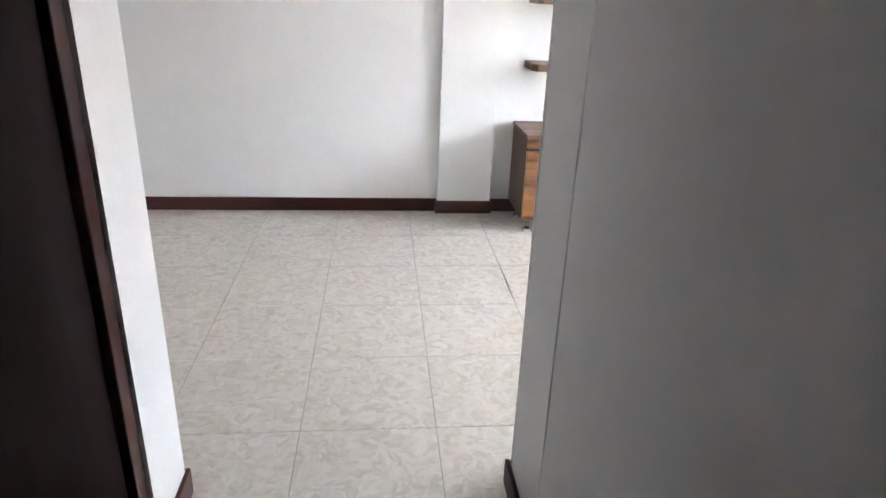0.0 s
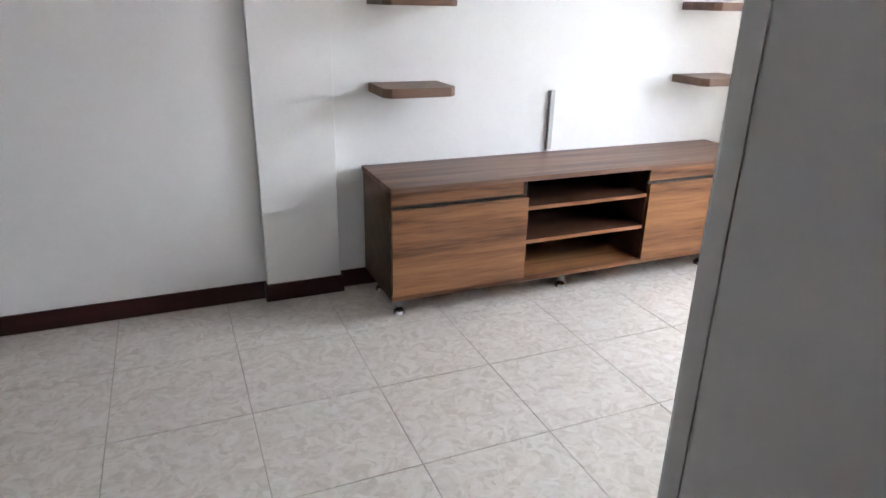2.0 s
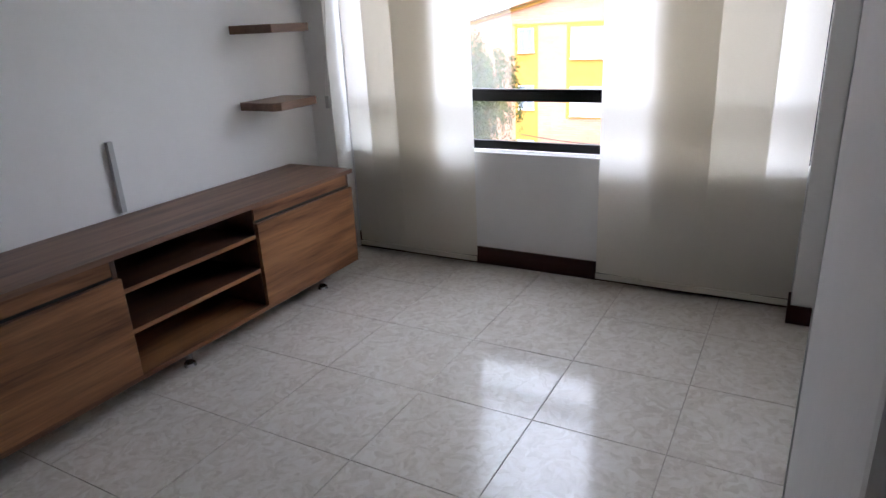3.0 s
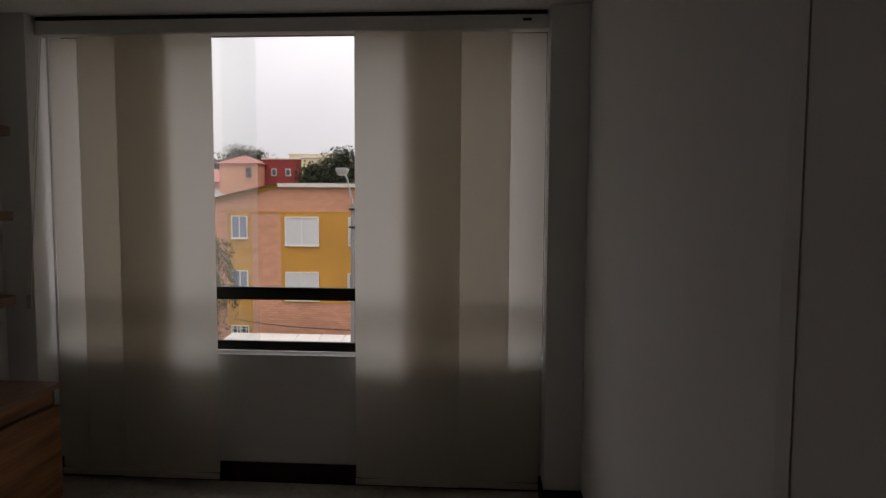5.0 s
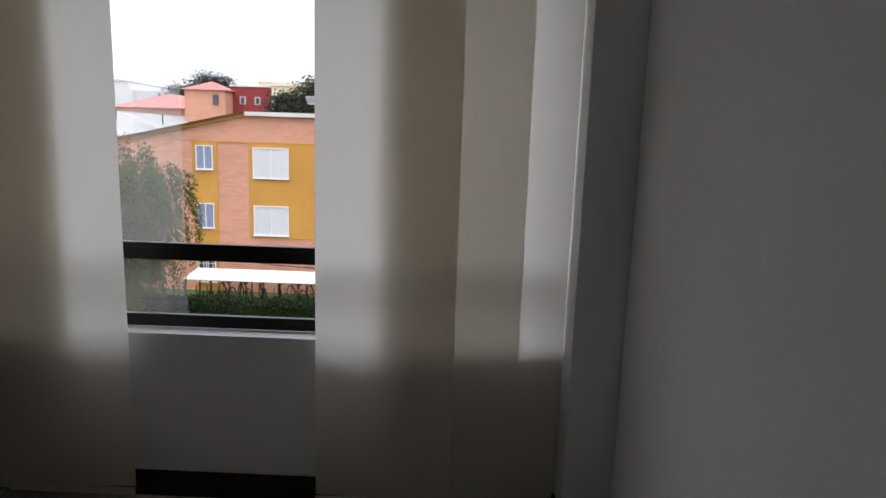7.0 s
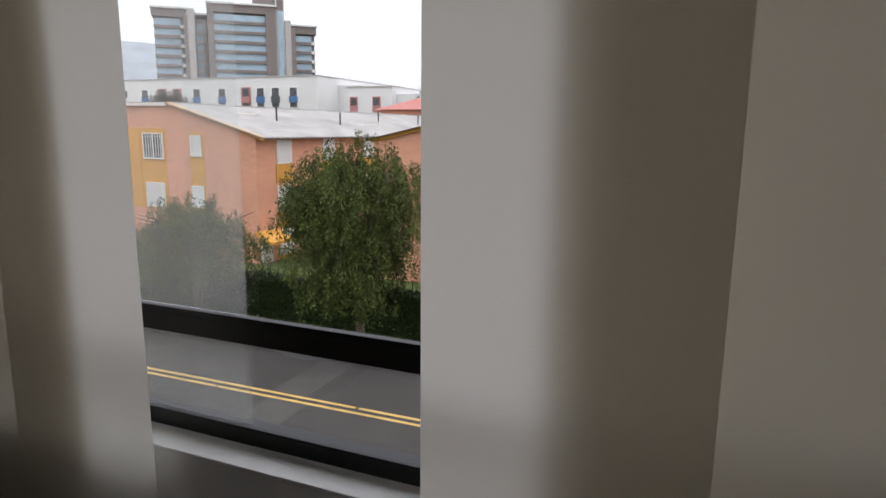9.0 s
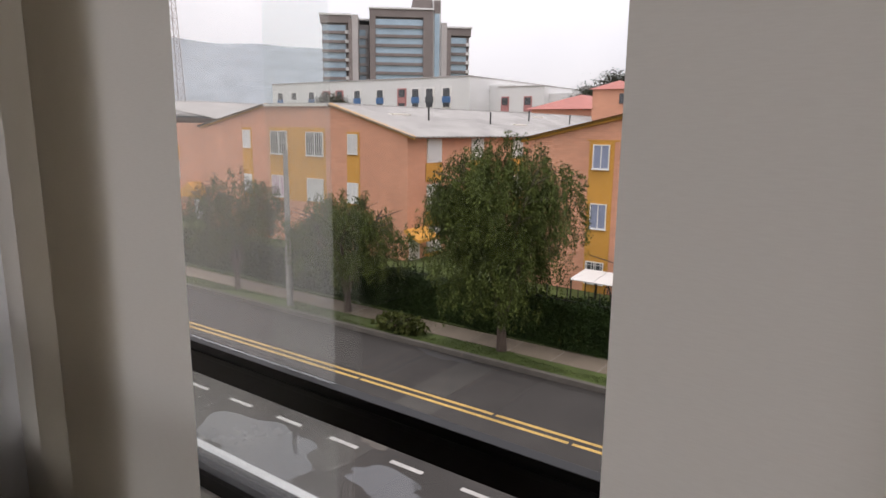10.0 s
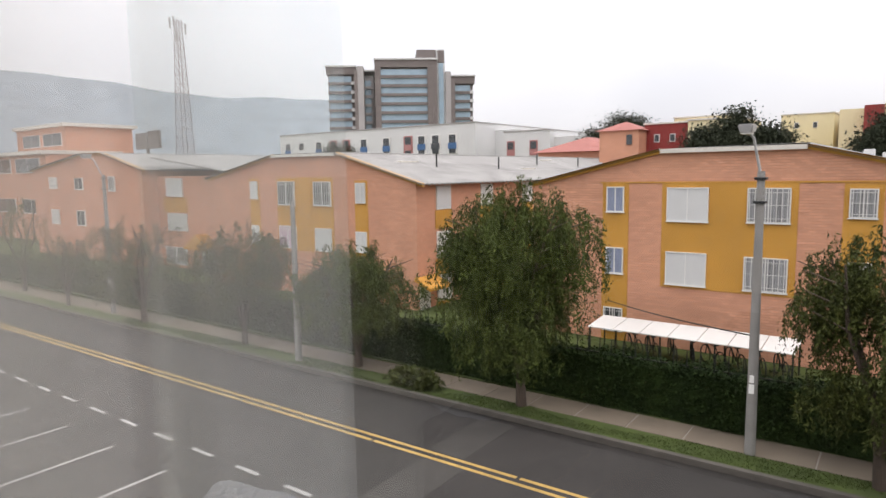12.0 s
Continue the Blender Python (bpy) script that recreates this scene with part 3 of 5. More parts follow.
for z in (0.957, 1.325, 1.69):
    wall_shelf(0.70, 1.03, z)
    wall_shelf(2.42, 2.75, z)

# ---- street ----
GZ, RZ = -5.5, -5.65
rng = np.random.default_rng(7)
STREET_TURN = radians(1.06)
def along_street(ob):
    ob.rotation_euler = (0, 0, STREET_TURN)
    return ob
structure("ground", boxes((-900, 3000, -3000, 4500, RZ - 0.6, RZ - 0.06)), EARTH, "earth and far ground to the horizon", "ground")
along_street(structure("road", boxes((8.4, 18.43, -120, 260, RZ - 0.05, RZ)), ASPHALT, "grey worn asphalt road with parking bays", "road"))
structure("forecourt", boxes((3.42, 13.2, -120, 260, RZ - 0.055, RZ - 0.006)), ASPHALT, "grey asphalt strip beside the flat", "road")
along_street(structure("kerb", boxes((18.43, 18.60, -120, 260, RZ - 0.05, GZ + 0.01), bevel=0.02), KERB, "dark concrete kerb along the verge", "kerb"))
along_street(structure("verge", boxes((18.60, 19.46, -120, 260, RZ, GZ - 0.005)), LAWN, "narrow grass verge beside the road", "verge"))
pav = along_street(structure("pavement", boxes((19.46, 20.62, -120, 260, RZ, GZ - 0.012)), GROUT, "concrete slab pavement beside the hedge", "pavement"))
structure("lawn", boxes((20.55, 95, -60, 120, RZ, GZ - 0.016)), LAWN, "mown green lawn between the blocks", "lawn")

def marking(name, label, *bs, mt):
    along_street(structure(name, boxes(*bs), mt, label, "road marking"))
for dx in (0.0, 0.27):
    segs, y = [], -60.0
    while y < 150:
        n = rng.uniform(4.0, 9.0)
        segs.append((15.22 + dx, 15.33 + dx, y, y + n, RZ + 0.001, RZ + 0.005))
        y += n + 0.10
    marking("yellow_line", "worn yellow centre line painted on asphalt", *segs, mt=YELLOW)
for k in range(40):
    y = -12.71 + 1.81 * k
    marking("lane_dash", "short worn white dash painted on asphalt", (12.20, 12.32, y, y + 0.85, RZ + 0.001, RZ + 0.005), mt=WHITEP)
for k in range(14):
    y = 2.75 + 2.52 * k
    marking("parking_line", "white parking bay line painted on asphalt", (7.2, 11.15, y, y + 0.09, RZ + 0.001, RZ + 0.005), mt=WHITEP)

def blob(name, cx, cy, rx, ry, z, mt, label, cat, seed):
    g = np.random.default_rng(seed)
    ph = g.uniform(0, 6.28, 4)
    bm = bmesh.new()
    vs = []
    for i in range(40):
        a = i / 40 * 2 * math.pi
        r = 1 + 0.22 * math.sin(2 * a + ph[0]) + 0.14 * math.sin(3 * a + ph[1]) + 0.09 * math.sin(7 * a + ph[2])
        vs.append(bm.verts.new((cx + rx * r * math.cos(a), cy + ry * r * math.sin(a), z)))
    bm.faces.new(vs)
    r = bmesh.ops.extrude_face_region(bm, geom=bm.faces[:])
    for v in r["geom"]:
        if isinstance(v, bmesh.types.BMVert):
            v.co.z -= 0.004
    bmesh.ops.recalc_face_normals(bm, faces=bm.faces)
    structure(name, bm, mt, label, cat)
DARKASPHALT = mat("dark_asphalt", (0.026, 0.023, 0.020), 0.8, var=0.35, scale=1.5, spec=0.3, grime=0.3)
STRIP = mat("repaired_asphalt", (0.060, 0.056, 0.050), 0.85, var=0.2, scale=1.2, bump=0.2, spec=0.3, grime=0.3)
# shade beside the kerb, painted as a darker strip of asphalt
along_street(structure("gutter", boxes((18.12, 18.43, -120, 260, RZ + 0.0005, RZ + 0.003)), DARKASPHALT, "dark strip along the kerb with shade in its colour", "gutter"))
blob("puddle", 11.35, 5.85, 0.45, 1.15, RZ + 0.006, WATER, "shallow dark rain puddle on the asphalt", "puddle", 3)
blob("puddle", 10.85, 9.3, 1.05, 1.75, RZ + 0.006, WATER, "shallow rain puddle in a parking bay", "puddle", 4)
DAMP = mat("damp_asphalt", (0.022, 0.02, 0.018), 0.6, var=0.3, scale=2)
PATCH = mat("patched_asphalt", (0.060, 0.057, 0.052), 0.85, var=0.2, scale=2, bump=0.2, spec=0.3)
blob("damp_patch", 18.1, 9.4, 0.35, 0.9, RZ + 0.005, DAMP, "dark damp debris in the gutter", "stain", 5)
blob("damp_patch", 18.15, -0.2, 0.3, 1.1, RZ + 0.005, DAMP, "dark damp debris in the gutter", "stain", 6)
blob("road_patch", 12.6, 7.3, 0.3, 0.35, RZ + 0.009, KERB, "pale worn spot in the asphalt", "road patch", 9)
along_street(structure("road_patch", boxes((11.2, 15.20, 6.9, 8.1, RZ + 0.0005, RZ + 0.004), (15.65, 18.2, 7.2, 8.3, RZ + 0.0005, RZ + 0.004)), STRIP, "paler mended strip across the asphalt", "road patch"))

man = thing("manhole_cover", "round iron manhole cover with a pale rim in the road", "manhole", at=(15.31, 2.5, RZ))
bm = bmesh.new()
tube(bm, (0, 0, 0.002), (0, 0, 0.010), 0.36, 0.36, 32)
part("rim", bm, STRIP, man)
bm = bmesh.new()
tube(bm, (0, 0, 0.006), (0, 0, 0.014), 0.29, 0.29, 32)
part("cover", bm, DARKASPHALT, man, "worn cover crossed by old yellow paint")

# ---- plants ----
def leaves(n, centre_fn, size, droop, g, width=0.32):
    """Small pointed leaves as four-cornered blades."""
    c = centre_fn(n)
    d = g.normal(size=(n, 3))
    d[:, 2] -= droop
    d /= np.linalg.norm(d, axis=1)[:, None]
    s = np.cross(d, g.normal(size=(n, 3)))
    s /= np.linalg.norm(s, axis=1)[:, None] + 1e-9
    L = size * g.uniform(0.6, 1.4, (n, 1))
    tip, mid = c + d * L, c + d * L * 0.45
    v = np.empty((n, 4, 3))
    v[:, 0], v[:, 1], v[:, 2], v[:, 3] = c, mid + s * L * width, tip, mid - s * L * width
    f = np.arange(n * 4).reshape(n, 4)
    return v.reshape(-1, 3).tolist(), f.tolist()

def willow(x, y, top, bottom, r, n, seed, mt, label, lean=0.0):
    """A weeping street tree: forked trunk, limbs and hanging leaf strands."""
    g = np.random.default_rng(seed)
    t = thing("street_tree", label, "tree", "street trees", (x, y, GZ))
    H = top - GZ
    low = bottom - GZ
    bm = bmesh.new()
    fork = 0.22 * H
    ends = []
    tube(bm, (0, 0, -0.05), (0.03, 0.05, fork * 0.5), 0.055 * r + 0.03, 0.045 * r + 0.02, 10)
    stems = 5
    for k in range(stems):
        a = k * 2 * math.pi / stems + g.uniform(-0.4, 0.4)
        m1 = Vector((0.12 * r * math.cos(a), 0.12 * r * math.sin(a), fork + 0.1 * H))
        m2 = Vector((0.42 * r * math.cos(a), 0.42 * r * math.sin(a), 0.58 * H + g.uniform(-0.3, 0.3)))
        m3 = Vector((0.6 * r * math.cos(a + 0.3), 0.6 * r * math.sin(a + 0.3), 0.83 * H))
        tube(bm, (0.03, 0.05, fork * 0.45), m1, 0.09, 0.07, 8)
        tube(bm, m1, m2, 0.07, 0.045, 8)
        tube(bm, m2, m3, 0.045, 0.02, 6)
        for q in range(3):
            b = a + g.uniform(-1, 1)
            tube(bm, m2.lerp(m3, q / 3), m2.lerp(m3, q / 3) + Vector((0.4 * r * math.cos(b), 0.4 * r * math.sin(b), 0.35)), 0.025, 0.01, 5)
    part("trunk", bm, BARK, t)
    # strands start on lumpy clusters and hang down
    ns = max(60, n // 42)
    clusters = g.normal(size=(26, 3))
    clusters /= np.linalg.norm(clusters, axis=1)[:, None]
    mid, hh = (H + low) / 2, (H - low) / 2
    ci = g.integers(0, 26, ns)
    off = clusters[ci] * g.uniform(0.35, 0.92, (ns, 1)) + g.normal(size=(ns, 3)) * 0.15
    rad = np.linalg.norm(off, axis=1)
    off *= np.minimum(1, 1.0 / np.maximum(rad, 1e-6))[:, None]
    # fuller below the middle, narrower at the top
    zf = off[:, 2]
    wide = r * np.clip(1.05 - 0.28 * np.maximum(zf, 0) ** 2, 0.5, 1.1)
    start = np.stack([off[:, 0] * wide, off[:, 1] * wide, mid + zf * hh], 1)
    length = g.uniform(0.35, 1.3, ns) * (0.34 * hh) + 0.2
    def centres(m):
        k = g.integers(0, ns, m)
        u = g.uniform(0, 1, m) ** 0.9
        p = start[k].copy()
        p[:, 2] -= u * length[k]
        out = start[k][:, :2] / (np.linalg.norm(start[k][:, :2], axis=1)[:, None] + 1e-6)
        p[:, :2] += out * (0.16 * np.sqrt(u))[:, None] + g.normal(size=(m, 2)) * 0.06
        p[:, 2] = np.maximum(p[:, 2], low * g.uniform(0.8, 1.15, m))
        return p
    v, f = leaves(int(n * 1.3), centres, 0.112, 1.5, g, 0.15)
    raw("crown", v, f, mt, t)
    return t

willow(19.25, 8.0, 1.55, -4.05, 2.55, 56000, 11, LEAF, "large green weeping street tree on the verge")
willow(19.2, -0.88, 0.45, -4.2, 2.0, 48000, 12, LEAF2, "olive-green weeping street tree on the verge")
willow(19.4, 14.85, -0.75, -4.0, 2.3, 30000, 13, LEAF, "low dark green spreading street tree")
willow(19.0, 21.0, -0.1, -4.0, 2.0, 20000, 14, LEAF2, "slender grey-green street tree")
willow(18.8, 28.6, 0.1, -4.3, 2.5, 12000, 15, LEAF2, "grey-green street tree on the verge")
willow(18.6, 36.2, -1.2, -4.4, 1.5, 4500, 16, LEAF2, "small grey-green street tree on the verge")
willow(19.2, 43.6, 0.5, -4.4, 2.2, 4500, 17, LEAF, "dark green street tree along the road")

def bush(name, x, y, z, rx, ry, rz, n, mt, label, seed, size=0.12):
    g = np.random.default_rng(seed)
    t = thing(name, label, "bush", at=(x, y, z))
    def centres(m):
        p = g.normal(size=(m, 3))
        p /= np.linalg.norm(p, axis=1)[:, None]
        p *= (0.72 + 0.33 * g.uniform(size=(m, 1)) ** 0.6) * (1 + 0.12 * np.sin(5 * p[:, :1] + 7 * p[:, 1:2]))
        p *= (rx, ry, rz)
        p[:, 2] = np.maximum(p[:, 2] + rz, 0.02)
        return p
    v, f = leaves(n, centres, size, 0.0, g, 0.35)
    raw("foliage", v, f, mt, t)
    bm = bmesh.new()
    for k in range(5):
        tube(bm, (0.05 * k - 0.1, 0, 0), (0.5 * rx * math.cos(k * 1.3), 0.5 * ry * math.sin(k * 1.3), rz * 1.2), 0.03, 0.012, 6)
    part("stems", bm, BARK, t)
    return t
bush("fallen_branches", 18.85, 11.8, GZ, 0.5, 1.0, 0.25, 900, LEAF2, "heap of cut leafy branches on the verge", 31, 0.16)

# hedge with the railing in it
g = np.random.default_rng(21)
def hedge(y0, y1, n, seed):
    gg = np.random.default_rng(seed)
    t = thing("hedge", "dense dark green clipped hedge along the railing", "hedge", at=(21.07, (y0 + y1) / 2, GZ))
    h = (y1 - y0) / 2
    part("hedge_core", boxes((-0.40, 0.45, -h, h, 0.0, 1.38)), HEDGE, t)
    def centres(m):
        p = np.stack([gg.uniform(-0.52, 0.5, m), gg.uniform(-h, h, m), gg.uniform(0.03, 1.6, m)], 1)
        side = gg.uniform(size=m)
        p[side < 0.5, 0] = -0.42 - 0.12 * gg.uniform(size=(side < 0.5).sum()) * (1 + np.sin(p[side < 0.5, 1] * 1.7))
        topm = side > 0.72
        p[topm, 2] = 1.38 + 0.13 * gg.uniform(size=topm.sum()) * (1.2 + np.sin(p[topm, 1] * 2.3))
        return p
    v, f = leaves(n * 2, centres, 0.085, 0.2, gg, 0.34)
    raw("hedge_leaves", v, f, HEDGE, t)
for a, b, n, s in ((-14, 0, 9000, 1), (0, 10.2, 10000, 2), (10.2, 20, 7000, 3), (20, 34, 6000, 4), (34, 70, 7000, 5)):
    hedge(a, b, n, 40 + s)
fence = thing("railing", "black steel railing with upright bars inside the hedge", "fence", at=(20.78, 0, GZ))
bm = boxes((-0.015, 0.015, -14, 60, 0.35, 0.39), (-0.015, 0.015, -14, 60, 1.52, 1.56))
part("rail", bm, DARKMETAL, fence)
me_bar = mesh_of("bar", boxes((-0.012, 0.012, -0.012, 0.012, 0.05, 1.98)), DARKMETAL)
for k in range(130):
    b = new("bar", me_bar)
    b.parent, b.location = fence, (0, -10 + 0.36 * k, 0)

# verge grass
gg = np.random.default_rng(5)
def verge_points(m):
    p = np.stack([gg.uniform(18.62, 19.44, m), gg.uniform(-8, 30, m), np.full(m, GZ - 0.006)], 1)
    p[:, 0] -= math.tan(STREET_TURN) * p[:, 1]
    keep = np.sin(p[:, 1] * 0.9) + np.sin(p[:, 0] * 5 + p[:, 1] * 0.35) > -0.5
    return np.where(keep[:, None], p, p - (0, 0, 0.06))
v, f = leaves(26000, verge_points, 0.055, -1.3, gg, 0.16)
tagged(raw("verge_grass", v, f, GRASS), "short uneven grass on the verge", "grass", "", "stuff")

# ---- poles and cables ----
def street_pole(x, y, top, arm, label):
    t = thing("street_lamp" if arm else "utility_pole", label, "street lamp" if arm else "pole", at=(x, y, GZ))
    H = top - GZ
    bm = bmesh.new()
    tube(bm, (0, 0, 0), (0, 0, H), 0.13, 0.085, 16)
    part("pole", bm, STEELPOLE, t, smooth=False)
    if arm:
        bm = bmesh.new()
        tube(bm, (0, 0, H - 0.15), (-0.35, 0.12, H + 0.75), 0.035, 0.03, 8)
        tube(bm, (-0.35, 0.12, H + 0.75), (-0.5, 0.2, H + 0.86), 0.03, 0.03, 8)
        part("arm", bm, LAMPGREY, t)
        head = bmesh.new()
        bm_box(head, -0.95, -0.42, 0.02, 0.36, H + 0.84, H + 1.04)
        for vv in head.verts:
            if vv.co.z < H + 0.9:
                vv.co.x = -0.68 + (vv.co.x + 0.68) * 0.7
                vv.co.y = 0.19 + (vv.co.y - 0.19) * 0.7
        bmesh.ops.bevel(head, geom=list(head.edges), offset=0.03, segments=2, affect="EDGES")
        hd = part("lamp_head", head, LAMPGREY, t)
        part("lens", boxes((-0.86, -0.52, 0.08, 0.30, H + 0.825, H + 0.842), bevel=0.005), WHITEPL, hd)
        part("clamp", boxes((-0.13, 0.13, -0.13, 0.13, H - 0.75, H - 0.69), (-0.13, 0.13, -0.13, 0.13, H - 0.2, H - 0.14), bevel=0.01), DARKMETAL, t)
        part("notice", boxes((-0.128, -0.118, -0.06, 0.06, 1.55, 1.78), (-0.126, -0.116, -0.05, 0.05, 1.82, 2.0)), WHITEPL, t, "small torn paper notices")
    return t
street_pole(19.5, 1.77, 1.35, True, "grey concrete street lamp pole with a bent arm")
street_pole(18.65, 17.25, 0.50, False, "bare grey concrete utility pole")
street_pole(19.0, 32.0, 1.6, True, "grey concrete street lamp pole with a bent arm")
CABLE_A, CABLE_B = -2.56, -3.87
cable = bmesh.new()
pts = [Vector((19.5 + (27.9 - 19.5) * u, 1.8 + 7.1 * u, CABLE_A + (CABLE_B - CABLE_A) * u - 0.08 * math.sin(math.pi * u))) for u in [i / 14 for i in range(15)]]
for a, b in zip(pts, pts[1:]):
    tube(cable, a, b, 0.018, 0.018, 5)
tagged(part("overhead_cable", cable, DARKMETAL), "thin dark cable slung from pole to house", "cable")

# ---- housing blocks ----
def bricked_windows(t, x, wins):
    """wins: (y0, y1, z0, z1, look, bars) on a wall that faces -x at x."""
    for y0, y1, z0, z1, mt, bars in wins:
        fr = 0.04
        w = part("window", boxes((x - 0.05, x + 0.05, y0, y1, z0, z0 + fr), (x - 0.05, x + 0.05, y0, y1, z1 - fr, z1), (x - 0.05, x + 0.05, y0, y0 + fr, z0 + fr, z1 - fr), (x - 0.05, x + 0.05, y1 - fr, y1, z0 + fr, z1 - fr), (x - 0.04, x + 0.04, (y0 + y1) / 2 - 0.02, (y0 + y1) / 2 + 0.02, z0 + fr, z1 - fr)), FRAMEW, t)
        part("pane", boxes((x - 0.02, x + 0.045, y0 + fr, y1 - fr, z0 + fr, z1 - fr)), mt, w)
        part("sill", boxes((x - 0.065, x + 0.03, y0 - 0.03, y1 + 0.03, z0 - 0.04, z0 - 0.002), bevel=0.008), FRAMEW, w)
        if bars:
            nb = max(4, int((y1 - y0) / 0.16))
            bb = [(x - 0.09, x - 0.07, y0 + (y1 - y0) * (i + 0.5) / nb - 0.012, y0 + (y1 - y0) * (i + 0.5) / nb + 0.012, z0, z1) for i in range(nb)]
            bb += [(x - 0.09, x - 0.07, y0, y1, z0 + (z1 - z0) * q, z0 + (z1 - z0) * q + 0.02) for q in (0.12, 0.5, 0.86)]
            part("grille", boxes(*bb), FRAMEW, w)

def gable(t, profile, x0, x1, roof_over=0.35, ridge=None):
    bm = bmesh.new()
    prism(bm, profile, x0, x1)
    part("wall", bm, BRICK, t)

def corrugated(t, a, b, x0, x1, thick=0.07, period=0.42, mt=None):
    """A corrugated sheet roof between two (y, z) lines, ridges running down the slope."""
    n = int((x1 - x0) / period) * 4
    vs, fs = [], []
    dy, dz = b[0] - a[0], b[1] - a[1]
    L = math.hypot(dy, dz)
    ny, nz = -dz / L, dy / L
    if nz < 0:
        ny, nz = -ny, -nz
    for i in range(n + 1):
        x = x0 + (x1 - x0) * i / n
        h = 0.035 * math.sin(i * math.pi / 2 + 0.6)
        for (py, pz) in (a, b):
            vs.append((x, py + ny * (h + 0.08), pz + nz * (h + 0.08)))
            vs.append((x, py + ny * (h + 0.08 - thick), pz + nz * (h + 0.08 - thick)))
    for i in range(n):
        p, q = 4 * i, 4 * i + 4
        fs += [(p, q, q + 2, p + 2), (p + 1, p + 3, q + 3, q + 1), (p, p + 1, q + 1, q), (p + 2, q + 2, q + 3, p + 3)]
    return raw("roof", vs, fs, mt or ROOF, t)

def rim(t, pts, x, w=0.16, out=0.12, mt=None):
    """A fascia along the roofline of a facade."""
    for (y0, z0), (y1, z1) in zip(pts, pts[1:]):
        bm = bmesh.new()
        prism(bm, [(y0, z0 + 0.10), (y1, z1 + 0.10), (y1, z1 - w * 0.5), (y0, z0 - w * 0.5)], x - out, x + 0.04)
        part("fascia", bm, mt or FASCIA, t)

# block opposite
A = thing("apartment_block", "three-storey salmon brick apartment block with ochre bays", "apartment building")
gable(A, [(-3.15, GZ), (12.0, GZ), (12.0, 0.95), (6.87, 2.12), (1.95, 2.12), (-3.15, 0.88)], 28.0, 62.0)
corrugated(A, (-3.6, 0.77), (1.95, 2.12), 27.75, 62.2)
corrugated(A, (12.5, 0.84), (6.87, 2.12), 27.75, 62.2)
corrugated(A, (1.9, 2.16), (6.95, 2.10), 28.05, 62.2)
rim(A, [(-3.6, 0.77), (1.95, 2.12)], 28.0, mt=OCHRE)
rim(A, [(1.95, 2.10), (6.87, 2.10)], 28.0, 0.12, 0.2)
rim(A, [(6.87, 2.12), (12.4, 0.86)], 28.0, mt=OCHRE)
for y0, y1, z0, z1 in ((2.15, 6.8, -3.1, 0.9), (8.12, 9.2, GZ, 0.9), (-0.28, 0.83, -3.0, 0.88)):
    part("ochre_bay", boxes((27.975, 28.01, y0, y1, z0, z1)), OCHRE, A)
part("sill_band", boxes((27.968, 28.01, -1.2, 9.3, 0.905, 0.965)), OCHRE, A)
bricked_windows(A, 27.95, [(8.3, 9.02, -0.23, 0.77, CURTAIN_BLUE, False), (5.08, 6.6, -0.53, 0.74, CURTAIN, False), (2.37, 3.76, -0.5, 0.73, CURTAIN_GREY, True), (-0.12, 0.67, -0.25, 0.71, CURTAIN_GREY, True), (8.3, 9.02, -2.73, -1.67, CURTAIN_BLUE, False), (5.1, 6.6, -2.97, -1.71, CURTAIN, False), (2.38, 3.8, -2.96, -1.74, CURTAIN_GREY, True), (-0.12, 0.67, -2.7, -1.7, DARKGLASS, True), (8.3, 9.1, -5.1, -4.15, DARKGLASS, True)])
ant = bmesh.new()
tube(ant, (34.0, -2.0, 1.0), (34.0, -2.0, 2.6), 0.03, 0.03, 6)
for k in range(5):
    tube(ant, (33.8 + 0.1 * k, -2.5, 2.2 + 0.08 * k), (33.8 + 0.1 * k, -1.4, 2.25 + 0.08 * k), 0.015, 0.015, 5)
part("antenna", ant, DARKMETAL, A)
for x, y in ((36, 0.5), (40, 0.8), (44, 0.2)):
    part("roof_vent", boxes((x, x + 0.4, y, y + 0.4, 1.6, 2.15), bevel=0.02), WHITEB, A)

B = thing("apartment_block", "three-storey salmon brick block with a grey corrugated roof", "apartment building")
gable(B, [(19.0, GZ), (36.2, GZ), (36.2, 1.3), (29.9, 2.58), (24.5, 2.55), (19.0, 0.95)], 28.0, 66.0)
corrugated(B, (18.5, 0.84), (24.5, 2.52), 27.75, 66.2)
corrugated(B, (36.7, 1.22), (29.9, 2.55), 27.75, 66.2)
corrugated(B, (24.4, 2.56), (30.0, 2.58), 28.05, 66.2)
rim(B, [(18.5, 0.84), (24.5, 2.55)], 28.0, mt=OCHRE)
rim(B, [(24.5, 2.52), (29.9, 2.55)], 28.0, 0.12, 0.2)
rim(B, [(29.9, 2.58), (36.6, 1.22)], 28.0, mt=OCHRE)
for y0, y1, z0, z1 in ((24.9, 29.7, -2.95, 1.3), (22.3, 23.25, -3.0, 1.1), (31.35, 32.3, -3.0, 1.25)):
    part("ochre_bay", boxes((27.975, 28.01, y0, y1, z0, z1)), OCHRE, B)
part("brick_bay", boxes((27.955, 28.012, 26.7, 27.9, -2.96, 1.31)), OCHRE, B)
